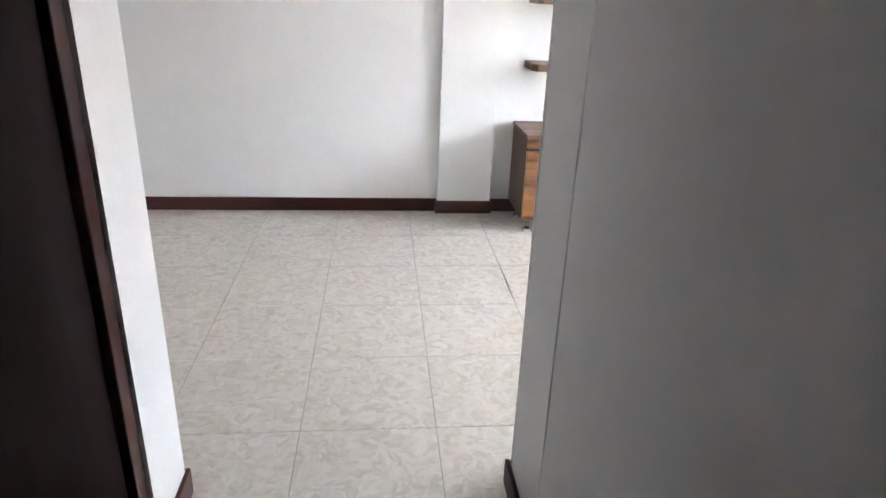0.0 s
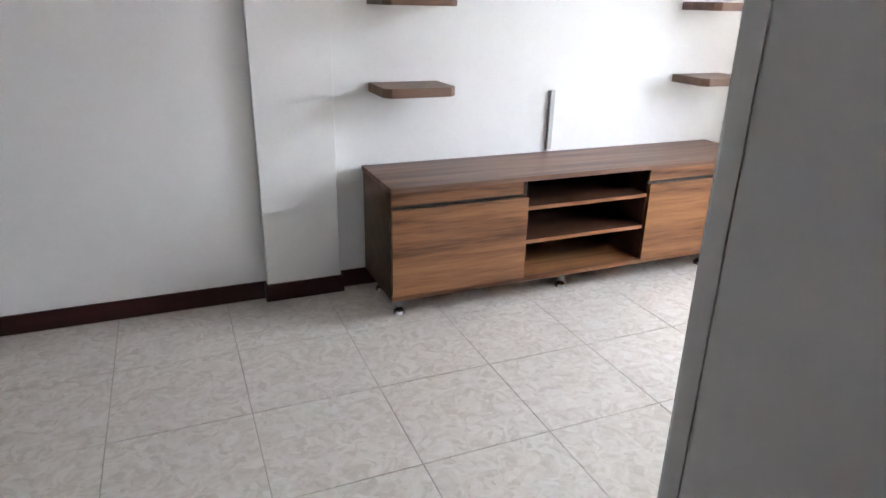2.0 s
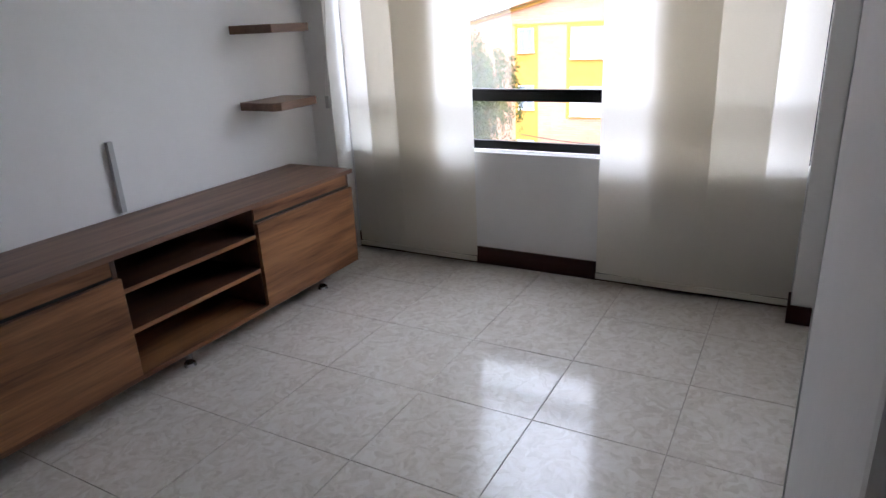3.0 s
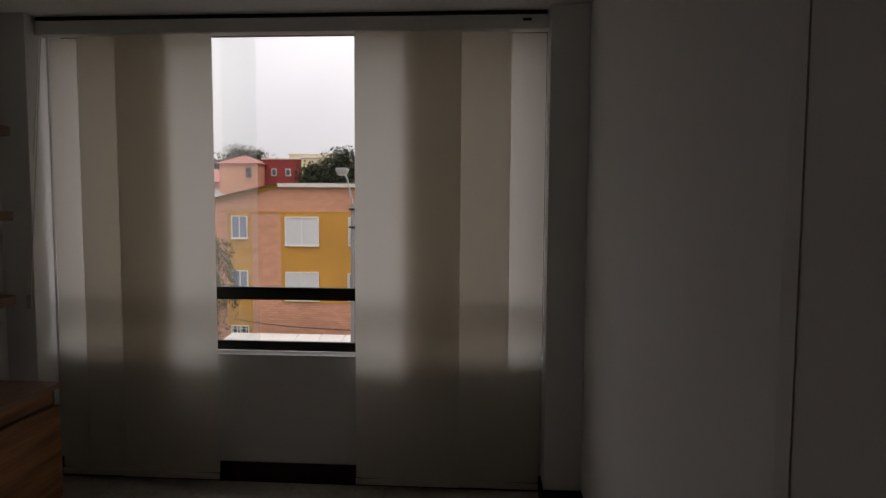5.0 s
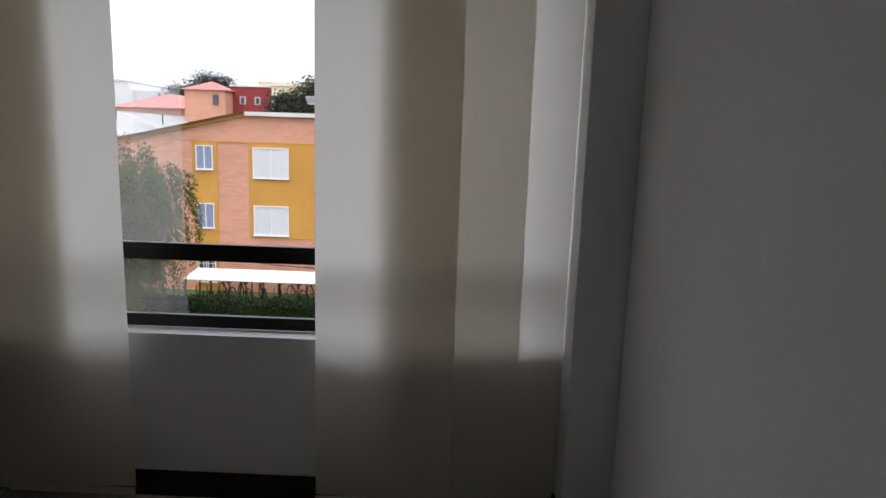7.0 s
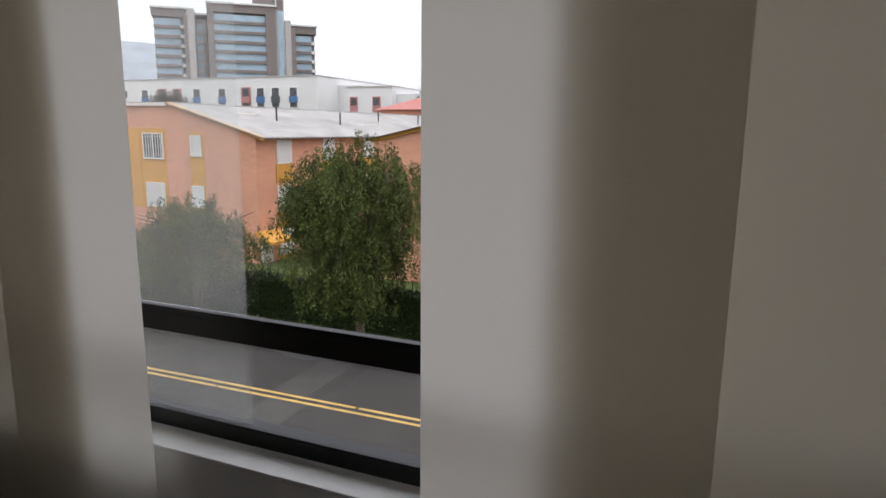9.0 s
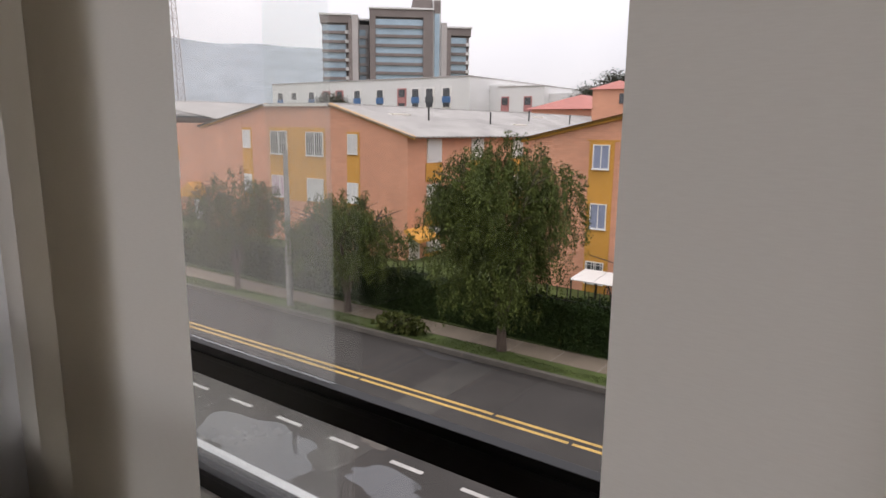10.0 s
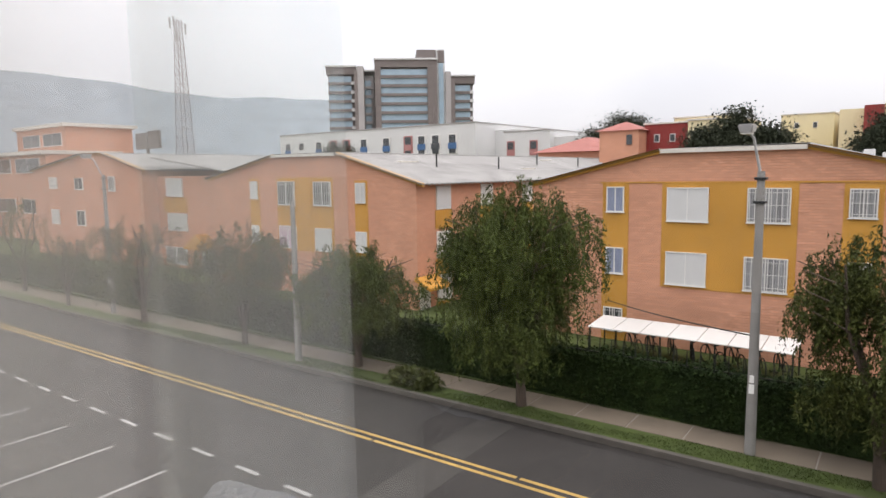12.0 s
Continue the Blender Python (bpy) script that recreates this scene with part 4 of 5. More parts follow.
bricked_windows(B, 27.95, [(31.47, 32.17, 0.05, 1.1, CURTAIN, False), (28.07, 29.54, -0.28, 1.08, DARKGLASS, True), (25.05, 26.44, -0.28, 1.05, DARKGLASS, True), (22.43, 23.14, -0.08, 0.98, CURTAIN, True), (31.47, 32.17, -2.7, -1.6, CURTAIN, False), (28.04, 29.54, -2.82, -1.53, CURTAIN_PINK, True), (25.1, 26.41, -2.85, -1.57, CURTAIN, True), (22.41, 23.2, -2.73, -1.64, CURTAIN, False)])
for x, y, z in ((33, 21.5, 1.8), (39, 21.0, 1.65), (46, 22.0, 1.95), (36, 33.5, 1.95), (52, 21.5, 1.8)):
    bm = bmesh.new()
    tube(bm, (x, y, z - 0.4), (x, y, z + 0.75), 0.05, 0.05, 8)
    part("vent_pipe", bm, DARKMETAL, B)
for x, y in ((31, 22.5), (42, 20.8), (49, 23.2)):
    z = 0.92 + (y - 18.5) * 0.28
    part("roof_patch", boxes((x, x + 1.6, y, y + 0.9, z - 0.2, z + 0.12), bevel=0.02), FASCIA, B)
# the side wall that faces the court
for z0, z1 in ((-0.46, 0.78), (-3.0, -1.6), (-5.3, -3.9)):
    for x in (29.6, 33.8, 38.5, 43.0, 48.0):
        w = part("window", boxes((x, x + 1.25, 18.93, 19.0, z0, z1), bevel=0.01), FRAMEW, B)
        part("pane", boxes((x + 0.06, x + 1.19, 18.915, 18.95, z0 + 0.06, z1 - 0.06)), CURTAIN, w)
        part("ochre_panel", boxes((x - 0.1, x + 1.35, 18.96, 18.995, z0 - 1.0, z0 - 0.02)), OCHRE, B)
dr = part("door", boxes((28.1, 28.95, 18.93, 19.0, GZ, -4.35), bevel=0.01), FRAMEW, B, "white metal house door")
part("door_panel", boxes((28.2, 28.85, 18.915, 18.94, GZ + 0.1, -4.45), bevel=0.01), WHITEB, dr)
bm = bmesh.new()
prism(bm, [(18.0, -4.25), (19.0, -3.8), (19.0, -3.95), (18.0, -4.4)], 27.7, 29.5)
part("porch_roof", bm, OCHRE, B)

C = thing("apartment_block", "set-back salmon brick block with a doorway and porch", "apartment building")
gable(C, [(36.25, GZ), (46.8, GZ), (46.8, 1.5), (36.25, 1.5)], 30.2, 60.0)
corrugated(C, (36.3, 1.55), (46.9, 2.9), 29.8, 60.2)
bricked_windows(C, 30.15, [(43.3, 45.5, 0.0, 1.35, CURTAIN, False), (42.9, 45.5, -2.6, -1.3, CURTAIN, True), (43.2, 46.0, -5.2, -3.9, DARKGLASS, True)])
part("ochre_panel", boxes((30.16, 30.19, 42.8, 46.0, -1.2, -0.1)), OCHRE, C)
part("door", boxes((30.1, 30.25, 39.6, 41.2, GZ, -3.9), bevel=0.02), WHITEB, C)
bm = bmesh.new()
prism(bm, [(38.8, -3.8), (40.5, -2.7), (42.2, -3.8)], 29.2, 30.2)
part("porch_roof", bm, OCHRE, C)
D = thing("apartment_block", "salmon brick gable-ended block farther down the road", "apartment building")
gable(D, [(46.85, GZ), (66.5, GZ), (66.5, 2.2), (56.5, 3.45), (52.5, 3.4), (46.85, 2.0)], 29.0, 60.0)
corrugated(D, (46.4, 1.95), (52.5, 3.4), 28.7, 60.2)
corrugated(D, (66.8, 2.2), (56.5, 3.45), 28.7, 60.2)
corrugated(D, (52.4, 3.42), (56.6, 3.46), 28.8, 60.2)
rim(D, [(46.4, 1.95), (52.5, 3.4), (56.5, 3.45), (66.8, 2.2)], 29.0, mt=OCHRE)
bricked_windows(D, 28.95, [(51.0, 52.0, 0.4, 1.6, DARKGLASS, True), (56.5, 58.0, 0.5, 1.5, DARKGLASS, False), (61.5, 63, 0.6, 1.6, CURTAIN, False), (56.5, 58.0, -2.6, -1.3, DARKGLASS, False), (61.5, 63, -2.6, -1.3, CURTAIN, False)])
Fh = thing("brick_house", "tall orange brick house with a covered roof terrace", "house")
part("wall", boxes((34, 42, 76, 92, GZ, 4.2), (38, 46, 80, 94, 4.2, 7.6), (30, 40, 96, 120, GZ, 5.0)), BRICK, Fh)
part("terrace_roof", boxes((33.5, 42.5, 75.8, 92.2, 4.2, 4.6), (37.5, 46.5, 79.5, 94, 7.6, 8.0)), FASCIA, Fh)
bricked_windows(Fh, 33.95, [(77.5, 84, 2.2, 3.8, DARKGLASS, False), (85.5, 91, 2.2, 3.8, DARKGLASS, False), (78, 83, -2.4, -0.8, DARKGLASS, False), (85, 90, -2.4, -0.8, DARKGLASS, False)])
bricked_windows(Fh, 37.95, [(81, 86, 5.4, 6.9, DARKGLASS, False), (87, 92, 5.4, 6.9, DARKGLASS, False)])

# building at the far side of the lawn
Eh = thing("apartment_block", "salmon brick block with white windows beside the lawn", "apartment building")
part("wall", boxes((36, 62, -20.0, -8.9, GZ, 1.5)), BRICK, Eh)
part("roof", boxes((35.6, 62.4, -20.4, -8.5, 1.5, 1.72), bevel=0.03), FASCIA, Eh)
for x in (38, 42, 46, 50, 54, 58):
    part("ochre_bay", boxes((x - 0.2, x + 1.6, -8.9, -8.87, -4.6, 1.2)), OCHRE, Eh)
    for z in (-5.0, -2.6, -0.2):
        w = part("window", boxes((x, x + 1.3, -8.9, -8.83, z, z + 1.25), bevel=0.01), FRAMEW, Eh)
        part("pane", boxes((x + 0.07, x + 1.23, -8.85, -8.81, z + 0.07, z + 1.18)), CURTAIN, w)

# ---- bicycle shelter ----
sh = thing("bicycle_shelter", "low white sheet-roofed bicycle shelter against the house", "shelter", at=(26.2, 5.2, GZ))
for k in range(7):
    y = -3.5 + k
    bm = bmesh.new()
    vs = [(-0.75, y, 1.04), (-0.75, y + 0.97, 1.04), (0.75, y + 0.97, 1.19), (0.75, y, 1.19)]
    a = [bm.verts.new(p) for p in vs]
    b = [bm.verts.new((p[0], p[1], p[2] + 0.035)) for p in vs]
    bm.faces.new(a[::-1]); bm.faces.new(b)
    for i in range(4):
        bm.faces.new((a[i], a[(i + 1) % 4], b[(i + 1) % 4], b[i]))
    part("roof_panel", bm, CANOPY, sh)
for y in (-3.45, -1.1, 1.2, 3.4):
    bm = bmesh.new()
    tube(bm, (-0.7, y, 0), (-0.7, y, 1.04), 0.03, 0.03, 8)
    part("post", bm, DARKMETAL, sh)
    bm = bmesh.new()
    tube(bm, (0.7, y, 0), (0.7, y, 1.18), 0.03, 0.03, 8)
    part("post", bm, DARKMETAL, sh)
def bicycle():
    t = thing("bicycle", "dark bicycle parked under the white shelter", "bicycle", "parked bicycles")
    for cx in (-0.5, 0.5):
        bm = bmesh.new()
        ring = []
        for i in range(20):
            a = i / 20 * 2 * math.pi
            c = Vector((cx + 0.32 * math.cos(a), 0, 0.33 + 0.32 * math.sin(a)))
            o = Vector((math.cos(a), 0, math.sin(a)))
            ring.append([bm.verts.new(c + o * 0.025 * math.cos(b) + Vector((0, 0.025 * math.sin(b), 0))) for b in (0, 1.57, 3.14, 4.71)])
        for i in range(20):
            for j in range(4):
                bm.faces.new((ring[i][j], ring[(i + 1) % 20][j], ring[(i + 1) % 20][(j + 1) % 4], ring[i][(j + 1) % 4]))
        part("wheel", bm, RUBBER, t)
    bm = bmesh.new()
    for p, q in (((-0.5, 0, 0.33), (-0.15, 0, 0.75)), ((-0.15, 0, 0.8), (-0.05, 0, 0.3)), ((-0.05, 0, 0.3), (0.38, 0, 0.7)), ((-0.15, 0, 0.72), (0.36, 0, 0.78)), ((0.5, 0, 0.33), (0.36, 0, 0.88)), ((-0.5, 0, 0.33), (-0.05, 0, 0.3))):
        tube(bm, p, q, 0.018, 0.018, 6)
    part("frame", bm, DARKMETAL, t)
    bm = bmesh.new()
    tube(bm, (0.36, -0.28, 0.9), (0.36, 0.28, 0.9), 0.015, 0.015, 6)
    part("handlebar", bm, DARKMETAL, t)
    part("saddle", boxes((-0.28, -0.05, -0.06, 0.06, 0.8, 0.86), bevel=0.015), RUBBER, t)
    return t
bike = bicycle()
bike.matrix_basis = pose(26.35, 2.2, GZ, 0, 0, 25)
for k in range(1, 9):
    copy_thing(bike, pose(26.35 + 0.05 * (k % 3), 2.2 + 0.72 * k, GZ, 0, 0, 20 + 8 * (k % 4)))

# ---- lawn side: path, bed, bushes, lamp, car ----
structure("garden_path", boxes((27.0, 62, -3.75, -3.17, GZ - 0.01, GZ + 0.02), bevel=0.01), CONCRETE, "narrow concrete path along the house", "path")
structure("court_path", boxes((40, 70, -8.8, -7.6, GZ - 0.01, GZ + 0.015), bevel=0.01), CONCRETE, "concrete path beside the lawn", "path")
structure("inspection_cover", boxes((36.3, 38.6, -6.4, -5.4, GZ, GZ + 0.12), bevel=0.02), CONCRETE, "square concrete inspection cover in the lawn", "cover")
structure("car_park", boxes((60, 95, -40, 20, GZ - 0.012, GZ + 0.01)), ASPHALT, "asphalt car park behind the blocks", "car park")
bush("round_bush", 52.5, -5.4, GZ + 0.6, 1.3, 1.5, 0.85, 2500, CONIFER, "dark rounded clipped bush on a stem", 51, 0.2)
bush("garden_bush", 42.5, -5.9, GZ, 0.9, 1.3, 0.35, 900, LEAF, "small leafy flower bed in the lawn", 52, 0.25)
bush("garden_bush", 32.2, -6.4, GZ, 0.8, 0.9, 0.6, 1200, CONIFER, "dark rounded bush in the lawn", 53, 0.18)
bush("garden_hedge", 72, -9.5, GZ, 1.0, 6, 0.95, 4000, HEDGE, "clipped dark hedge beyond the car park", 54, 0.3)
lp = thing("garden_lamp", "black post lamp with a pale globe on the lawn", "garden lamp", at=(45.3, -6.2, GZ))
bm = bmesh.new()
tube(bm, (0, 0, 0), (0, 0, 2.9), 0.05, 0.04, 8)
part("post", bm, DARKMETAL, lp)
bm = bmesh.new()
bmesh.ops.create_uvsphere(bm, u_segments=14, v_segments=10, radius=0.22, matrix=Matrix.Translation((0, 0, 3.1)))
part("globe", bm, WHITEPL, lp, smooth=True)
car = thing("car", "white hatchback car parked beyond the lawn", "car", at=(66.5, -8.7, GZ))
bm = bmesh.new()
prism(bm, [(-0.85, 0.3), (0.85, 0.3), (0.88, 0.7), (0.8, 0.95), (-0.8, 0.95), (-0.88, 0.7)], -2.1, 2.1)
bmesh.ops.bevel(bm, geom=list(bm.edges), offset=0.08, segments=2, affect="EDGES")
part("body", bm, CARW, car)
bm = bmesh.new()
bm_box(bm, -1.2, 1.5, -0.75, 0.75, 0.93, 1.48)
for vv in bm.verts:
    if vv.co.z > 1.2:
        vv.co.x = 0.2 + (vv.co.x - 0.2) * 0.72
        vv.co.y *= 0.82
bmesh.ops.bevel(bm, geom=list(bm.edges), offset=0.05, segments=2, affect="EDGES")
cabn = part("cabin", bm, CARW, car)
bm = bmesh.new()
a = [bm.verts.new(p) for p in ((-1.19, -0.66, 0.98), (-1.19, 0.66, 0.98), (-0.86, 0.56, 1.42), (-0.86, -0.56, 1.42))]
bm.faces.new(a)
bmesh.ops.translate(bm, verts=bm.verts, vec=(-0.03, 0, 0.01))
part("windscreen", bm, DARKGLASS, cabn)
for x in (-1.3, 1.3):
    for y in (-0.82, 0.82):
        bm = bmesh.new()
        tube(bm, (x, y - 0.09, 0.32), (x, y + 0.09, 0.32), 0.32, 0.32, 18)
        part("wheel", bm, RUBBER, car)

# ---- farther buildings ----
wb = thing("white_building", "long white rendered building with red and blue window panels", "building")
part("wall", boxes((90, 120, 57, 105, GZ, 9.4), (90.5, 118, 44, 52, GZ, 7.6), (96, 118, 52, 57, GZ, 8.4), (92, 118, 18, 44, GZ, 6.6)), WHITEB, wb)
part("parapet", boxes((89.9, 120, 56.9, 105, 9.4, 9.6), (90.4, 118, 43.9, 52, 7.6, 7.75), bevel=0.02), TOWERGREY, wb)
for k, (y, mt) in enumerate(((60.5, BLUEP), (67, BLUEP), (70, REDP), (75, BLUEP), (80.5, BLUEP), (85, REDP), (88.5, REDP), (92.5, BLUEP), (97.5, WHITEB), (101.5, BLUEP), (64, DARKGLASS))):
    p = part("window", boxes((89.9, 90.05, y, y + 2.0, 4.6, 7.9), bevel=0.03), mt if mt is REDP else FRAMEW, wb)
    part("pane", boxes((89.84, 89.95, y + 0.35, y + 1.65, 6.4, 7.7), (89.84, 89.95, y + 0.35, y + 1.65, 4.7, 5.4)), DARKGLASS, p)
    part("panel", boxes((89.8, 89.95, y + 0.15, y + 1.85, 5.4, 6.4)), mt, p)
for y in (20, 24, 29, 33, 38, 46, 50):
    x = 91.9 if y < 44 else 90.4
    p = part("window", boxes((x, x + 0.15, y, y + 1.4, 3.9, 6.2), bevel=0.03), BLUEP if y % 2 else REDP, wb)
    part("pane", boxes((x - 0.06, x + 0.05, y + 0.2, y + 1.2, 4.9, 6.0)), DARKGLASS, p)
for y, h in ((22, 1.4), (27, 1.0), (33, 1.8), (38, 1.2)):
    part("roof_hut", boxes((97, 103, y, y + 3.2, 6.6, 6.6 + h), bevel=0.05), TOWERGREY, wb)

tw = thing("office_tower", "tall office tower with glass bands and brown cladding", "tower block")
tw.matrix_basis = pose(151.5, 124.2, 0, 0, 0, 41)
TB = -5.5
part("core", boxes((6, 22, -20.5, 20.5, TB, 29.0)), TOWERDARK, tw)
vols = ((-1.5, 13.2, 21.8, 32.9), (1.0, 7.6, 13.2, 32.0), (-4.5, -10.2, 7.6, 34.4), (0.5, -21.8, -13.0, 30.4))
for i, (x, y0, y1, top) in enumerate(vols):
    part("volume", boxes((x + 1.2, 8, y0 + 0.5, y1 - 0.5, TB, top - 1.5)), TOWERGREY if i == 1 else TOWERDARK, tw)
    if i != 1:
        part("crown", boxes((x, 22, y0, y1, top - 2.6, top - 0.5), bevel=0.1), TOWERDARK, tw)
    part("crown_edge", boxes((x - 0.4, 22, y0 - 0.3, y1 + 0.3, top - 0.5, top), bevel=0.05), WHITEB, tw)
    for k in range(11):
        z = top - 4.9 - 2.55 * k
        part("glass_band", boxes((x + 0.6, x + 1.25, y0 + 1.4, y1 - 0.7, z + 0.15, z + 1.85)), SKYGLASS, tw)
        part("floor_band", boxes((x, x + 1.22, y0 + 0.9, y1 - 0.5, z - 0.7, z + 0.15), bevel=0.05), TOWERGREY if i == 1 else TOWERDARK, tw)
        if i != 1:
            part("balcony_end", boxes((x - 0.1, x + 1.22, y0 + 0.4, y0 + 1.5, z - 0.6, z + 0.3), bevel=0.05), WHITEB, tw)
for y0, y1, mt, top in ((12.6, 13.6, TOWERDARK, 31.0), (10.9, 12.6, TOWERGREY, 32.2), (6.0, 7.7, TOWERDARK, 33.0), (-10.2, -7.4, TOWERDARK, 32.0), (-14.2, -12.6, TOWERGREY, 30.6), (-15.4, -14.2, TOWERDARK, 28.5)):
    part("fin", boxes((-4.8, 8, y0, y1, TB, top), bevel=0.1), mt, tw)
part("lift_shaft", boxes((-3.6, 10, -12.6, -10.2, TB, 37.0), bevel=0.1), WHITEB, tw)
part("shaft_glass", boxes((-3.95, -3.55, -12.1, -10.7, TB, 33.0)), SKYGLASS, tw)
part("lift_head", boxes((-2, 10, -10.1, -4.5, 33.5, 37.2), (-3.8, -3.5, -12.3, -10.5, 33.2, 36.6), bevel=0.05), TOWERDARK, tw)

yb = thing("cream_building", "five-storey cream block with a maroon ground floor", "apartment building")
part("wall", boxes((84, 100, -32, 2.5, -1.0, 7.9)), CREAM, yb)
part("base", boxes((83.8, 100, -32, 2.5, GZ, -1.0)), REDWALL, yb)
part("stair_tower", boxes((83, 100, 2.5, 4.2, GZ, 7.7)), REDWALL, yb)
part("wing", boxes((84.5, 100, 4.2, 6.5, GZ, 7.5)), CREAM, yb)
for y in (-1.2, -5.6, -9.0, -14.5, -19):
    for z in (0.0, 2.2, 4.3, 6.2):
        for dy in ((0, 1.5) if y != -5.6 else (0,)):
            w = part("window", boxes((83.9, 84.05, y - dy - 1.25, y - dy, z - 0.4, z + 0.9), bevel=0.02), FRAMEW, yb)
            part("pane", boxes((83.84, 83.95, y - dy - 1.15, y - dy - 0.1, z - 0.3, z + 0.8)), CURTAIN if (int(y * 7) + int(z)) % 3 == 0 else DARKGLASS, w)
part("drainpipe", boxes((83.8, 83.95, -7.5, -7.3, 0, 7.3)), TOWERDARK, yb)

for i, (y0, y1, x, zt, mt) in enumerate(((15.6, 19.6, 62, 5.5, REDWALL), (13.3, 15.6, 61.5, 5.6, CREAM), (15.0, 21.0, 75, 6.9, CREAM), (7.5, 13.0, 90, 7.6, CREAM), (3.5, 8.0, 95, 7.9, REDWALL))):
    h = thing("far_house", "plain %s walled house behind the blocks" % ("maroon" if mt is REDWALL else "cream"), "house")
    part("wall", boxes((x, x + 14, y0, y1, GZ, zt), bevel=0.04), mt, h)
    part("parapet", boxes((x - 0.1, x + 14.1, y0 - 0.1, y1 + 0.1, zt, zt + 0.15), bevel=0.02), FASCIA, h)
    for k in range(2):
        yy = y0 + (y1 - y0) * (0.3 + 0.35 * k)
        w = part("window", boxes((x - 0.06, x + 0.05, yy, yy + 0.5, zt - 1.6, zt - 0.9)), FRAMEW, h)
        part("pane", boxes((x - 0.09, x, yy + 0.06, yy + 0.44, zt - 1.54, zt - 0.96)), DARKGLASS, w)

def hip(t, x0, x1, y0, y1, z, h):
    bm = bmesh.new()
    c = [bm.verts.new(p) for p in ((x0, y0, z), (x1, y0, z), (x1, y1, z), (x0, y1, z))]
    xm, ym = (x0 + x1) / 2, (y0 + y1) / 2
    if x1 - x0 > (y1 - y0) * 1.2:
        k = (y1 - y0) / 2
        r0, r1 = bm.verts.new((x0 + k, ym, z + h)), bm.verts.new((x1 - k, ym, z + h))
        fs = ((c[0], c[1], r1, r0), (c[1], c[2], r1), (c[2], c[3], r0, r1), (c[3], c[0], r0), c[::-1])
    else:
        r0 = bm.verts.new((xm, ym, z + h))
        fs = ((c[0], c[1], r0), (c[1], c[2], r0), (c[2], c[3], r0), (c[3], c[0], r0), c[::-1])
    for q in fs:
        bm.faces.new(q)
    part("roof", bm, REDTILE, t)
th = thing("water_tower_house", "square salmon brick tower with a red tiled roof", "tower")
part("wall", boxes((60, 63.6, 19.4, 23.1, GZ, 5.0)), BRICK, th)
hip(th, 59.7, 63.9, 19.1, 23.4, 5.0, 0.9)
part("window", boxes((59.9, 60.05, 20.0, 20.5, 3.7, 4.6), bevel=0.02), DARKGLASS, th)
rh = thing("red_roof_house", "low house with a red hipped tile roof", "house")
part("wall", boxes((67.5, 78, 25.5, 33.5, GZ, 3.5)), BRICK, rh)
hip(rh, 67, 78.5, 25, 34, 3.5, 1.7)

def conifer(x, y, top, r, n, seed):
    g = np.random.default_rng(seed)
    t = thing("cypress_tree", "large dark spreading cypress behind the houses", "tree", "cypresses", (x, y, GZ))
    H = (top - GZ) * 1.17
    bm = bmesh.new()
    tube(bm, (0, 0, 0), (0, 0, H * 0.8), 0.35, 0.1, 10)
    for k in range(14):
        a = k * 2.4
        z = H * (0.45 + 0.025 * k)
        tube(bm, (0, 0, z - 0.9), (0.6 * r * math.cos(a), 0.6 * r * math.sin(a), z - 0.5), 0.1, 0.03, 6)
    part("trunk", bm, BARK, t)
    cl = g.normal(size=(34, 3))
    cl /= np.linalg.norm(cl, axis=1)[:, None]
    cl[:, 2] = np.abs(cl[:, 2]) * 0.85 - 0.15
    def centres(m):
        k = g.integers(0, 34, m)
        p = cl[k] * (0.5 + 0.38 * g.uniform(size=(m, 1))) + g.normal(size=(m, 3)) * (0.14, 0.14, 0.06)
        p *= (r, r, H * 0.42)
        p[:, 2] += H * 0.57
        return p
    v, f = leaves(n * 3, centres, 0.21, -0.1, g, 0.3)
    raw("crown", v, f, CONIFER, t)
conifer(58, 10.6, 6.3, 4.3, 9000, 61)
conifer(60, 0.3, 5.5, 3.9, 8000, 62)
conifer(85, 31.0, 9.0, 6.0, 8000, 63)
conifer(76, 74, 6.6, 4.5, 4000, 64)
conifer(62, -14.5, 4.5, 2.6, 3500, 65)

# low roofs of the town between the blocks and the hill
g = np.random.default_rng(77)
for k in range(16):
    y0 = 95 + k * 9 + g.uniform(-2, 2)
    h = thing("far_house", "small distant house in the haze", "house", "distant houses")
    zt = 4.5 + g.uniform(-0.5, 2.2)
    x = 92 + g.uniform(0, 16)
    part("wall", boxes((x, x + 10, y0, y0 + g.uniform(5, 9), GZ, zt), bevel=0.05), (WHITEB, BRICK, TOWERGREY)[k % 3], h)
    part("roof", boxes((x - 0.3, x + 10.3, y0 - 0.3, y0 + 7, zt, zt + 0.3)), (ROOF, REDTILE)[k % 2], h)

# mast
mast = thing("radio_mast", "tall red-and-white lattice radio mast", "mast", at=(120, 188, GZ))
MH = 55.5
for sx, sy in ((-1, -1), (1, -1), (1, 1), (-1, 1)):
    bm = bmesh.new()
    tube(bm, (sx * 2.4, sy * 2.4, 0), (sx * 0.8, sy * 0.8, MH)  , 0.13, 0.09, 6)
    part("leg", bm, MASTM, mast)
bm = bmesh.new()
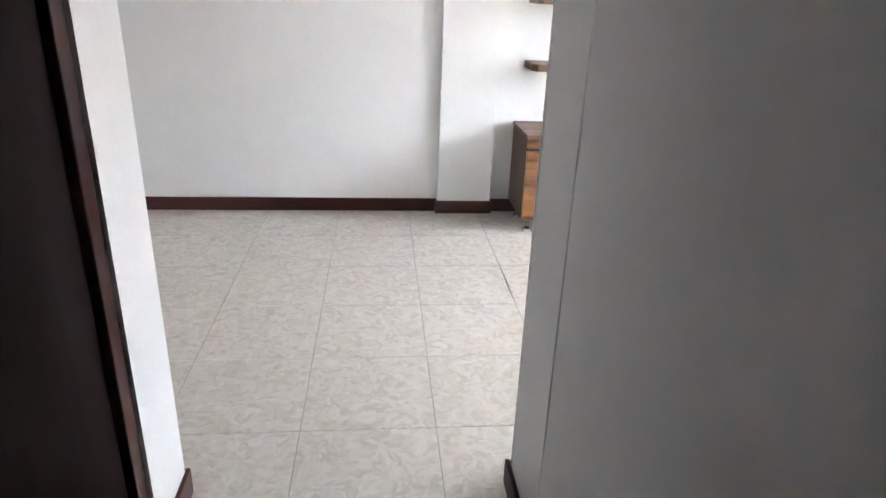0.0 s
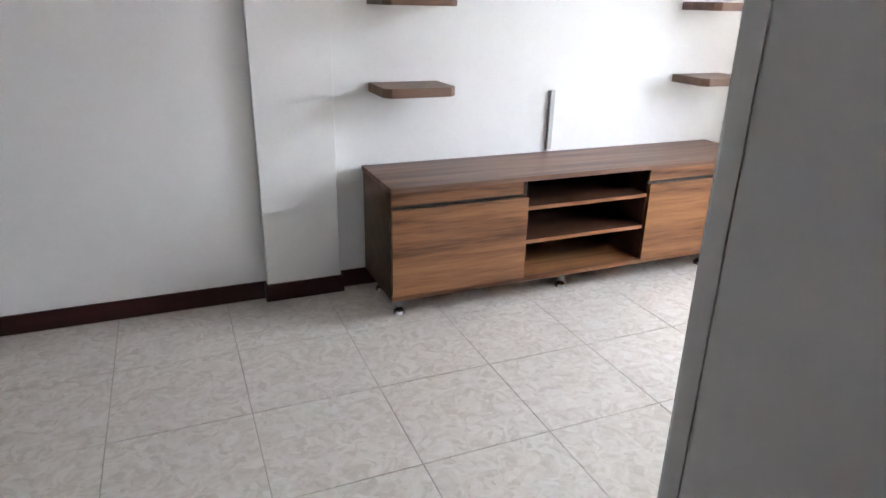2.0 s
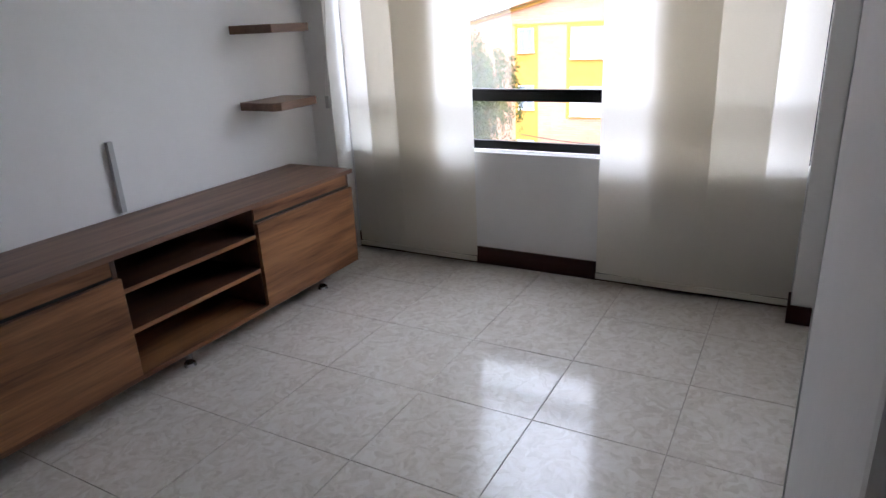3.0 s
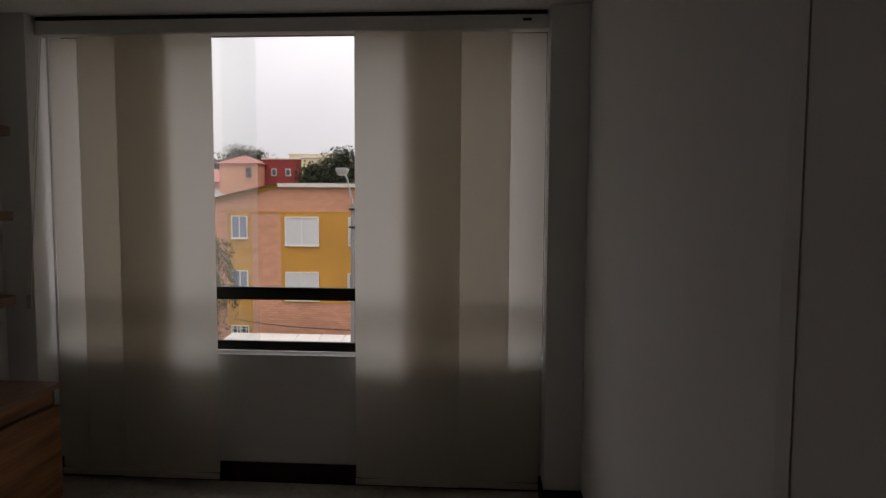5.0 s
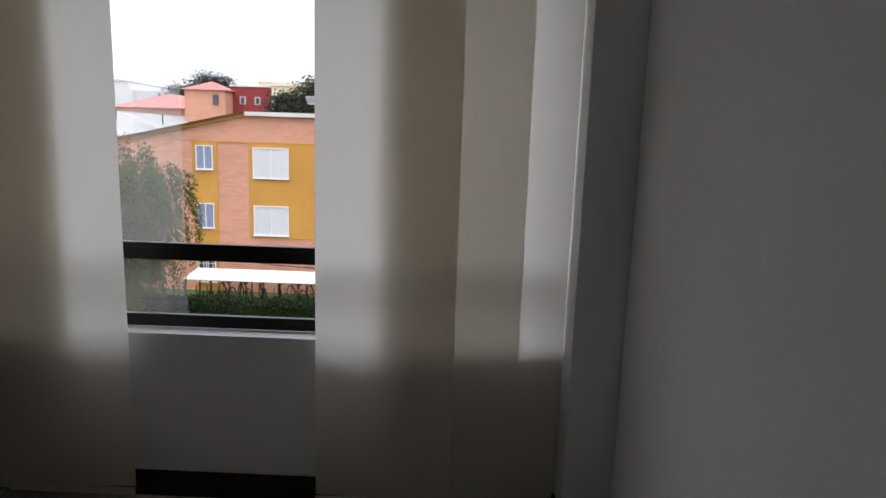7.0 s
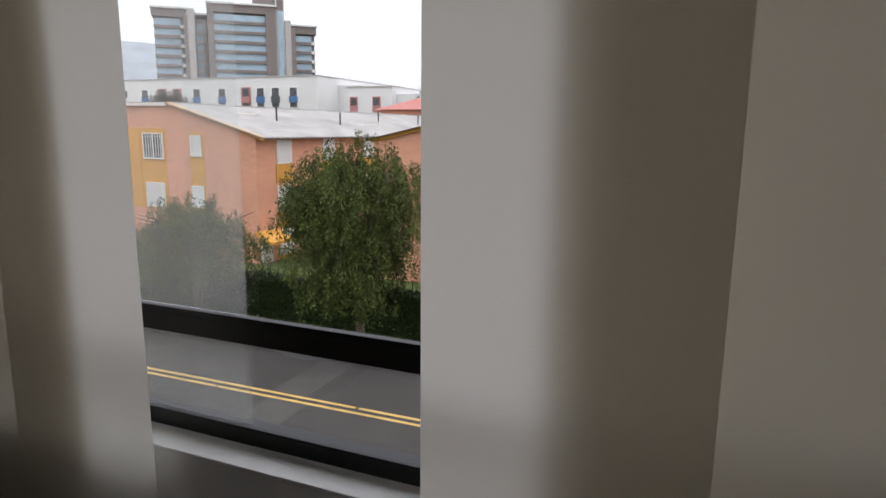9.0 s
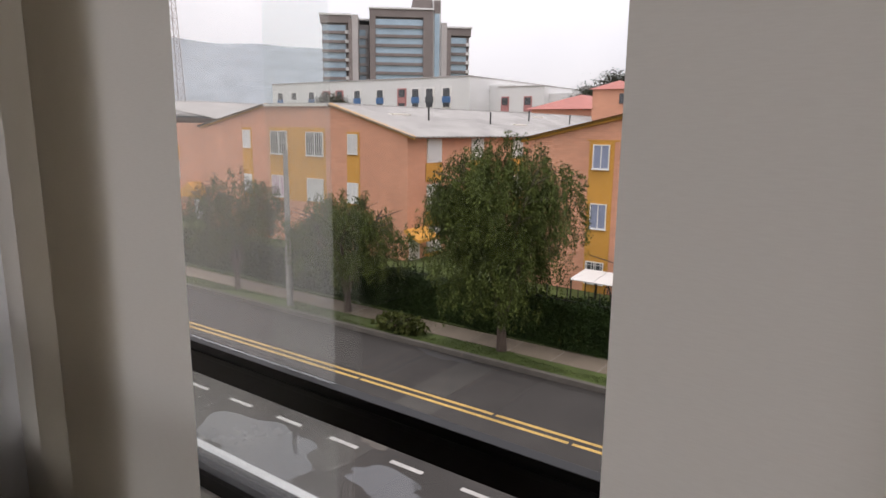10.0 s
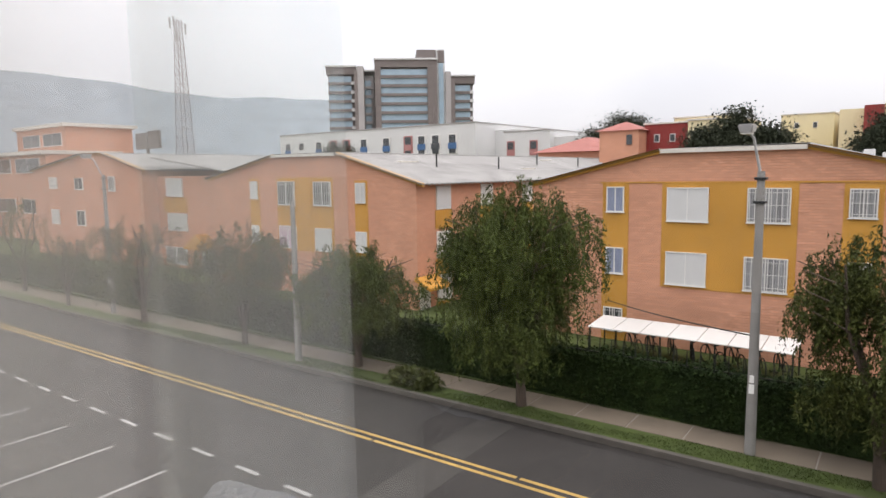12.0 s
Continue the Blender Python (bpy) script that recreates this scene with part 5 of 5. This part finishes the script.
for k in range(20):
    z0, z1 = MH * k / 20, MH * (k + 1) / 20
    a0, a1 = 2.4 - 1.6 * k / 20, 2.4 - 1.6 * (k + 1) / 20
    cs0 = [(-a0, -a0), (a0, -a0), (a0, a0), (-a0, a0)]
    cs1 = [(-a1, -a1), (a1, -a1), (a1, a1), (-a1, a1)]
    for i in range(4):
        j = (i + 1) % 4
        tube(bm, (*cs0[i], z0), (*cs1[j], z1), 0.05, 0.05, 4)
        tube(bm, (*cs0[j], z0), (*cs1[i], z1), 0.05, 0.05, 4)
        tube(bm, (*cs1[i], z1), (*cs1[j], z1), 0.05, 0.05, 4)
part("bracing", bm, MASTM, mast)
for k, (dx, dy, z) in enumerate(((-2, -1, 53), (-1.5, 2, 53), (1, -2.4, 51), (-2, -2, 48.5))):
    bm = bmesh.new()
    tube(bm, (dx, dy, z), (dx, dy, z + 3.2), 0.28, 0.28, 8)
    part("antenna", bm, WHITEB, mast)
bb = thing("billboard", "dark back of a large roadside billboard on a post", "billboard", at=(112, 196, GZ))
part("board", boxes((-0.4, 0.4, -7.5, -1, 16, 21.5), (-0.4, 0.4, 0, 6.5, 16, 21.0), bevel=0.1), TOWERDARK, bb)
bm = bmesh.new()
tube(bm, (0, 0, 0), (0, 0, 18), 0.6, 0.5, 10)
part("post", bm, TOWERDARK, bb)

# hills, the haze painted into their colour
def hill(name, x_off, pts, mt, seed):
    """A ridge given by bearing and height, drawn as a broad slope."""
    g = np.random.default_rng(seed)
    ph = g.uniform(0, 6, 5)
    vs, fs = [], []
    n = 120
    for i in range(n + 1):
        u = i / n
        a = radians(8 + 62 * u)
        z = np.interp(u, [p[0] for p in pts], [p[1] for p in pts])
        z += 10 * math.sin(9 * u + ph[0]) + 6 * math.sin(23 * u + ph[1]) + 3 * math.sin(71 * u + ph[2])
        for r, k in ((x_off, 0.0), (x_off * 1.2, 0.55), (x_off * 1.45, 1.0), (x_off * 1.9, 0.9)):
            vs.append((r * math.sin(a), r * math.cos(a), -6 + z * k * r / (x_off * 1.45) + 4 * math.sin(31 * u + 5 * k)))
    for i in range(n):
        for k in range(3):
            p = 4 * i + k
            fs.append((p, p + 4, p + 5, p + 1))
    ob = raw(name, vs, fs, mt)
    for p in ob.data.polygons:
        p.use_smooth = True
    tagged(ob, "wooded hill ridge with haze painted into its colour", "hill", "", "structure")
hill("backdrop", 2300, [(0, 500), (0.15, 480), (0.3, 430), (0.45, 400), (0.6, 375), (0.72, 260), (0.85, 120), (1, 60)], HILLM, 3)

# ---- pieces: floor tiles and pavement slabs ----
T = 0.45
me_tile = mesh_of("tile", boxes((0.0015, T - 0.0015, 0.0015, T - 0.0015, -0.008, 0.0), bevel=0.0012), TILE)
for i in range(-7, 7):
    for j in range(-12, 0):
        if j < -6 and not -2 <= i <= 0:
            continue
        t = new("tile", me_tile)
        t.parent, t.location = floor, (i * T, j * T, 0)
me_slab = mesh_of("slab", boxes((19.47, 20.61, 0.015, 1.485, GZ - 0.03, GZ), bevel=0.008), CONCRETE)
for k in range(-12, 40):
    s = new("slab", me_slab)
    s.parent, s.location = pav, (0, 1.5 * k, 0)
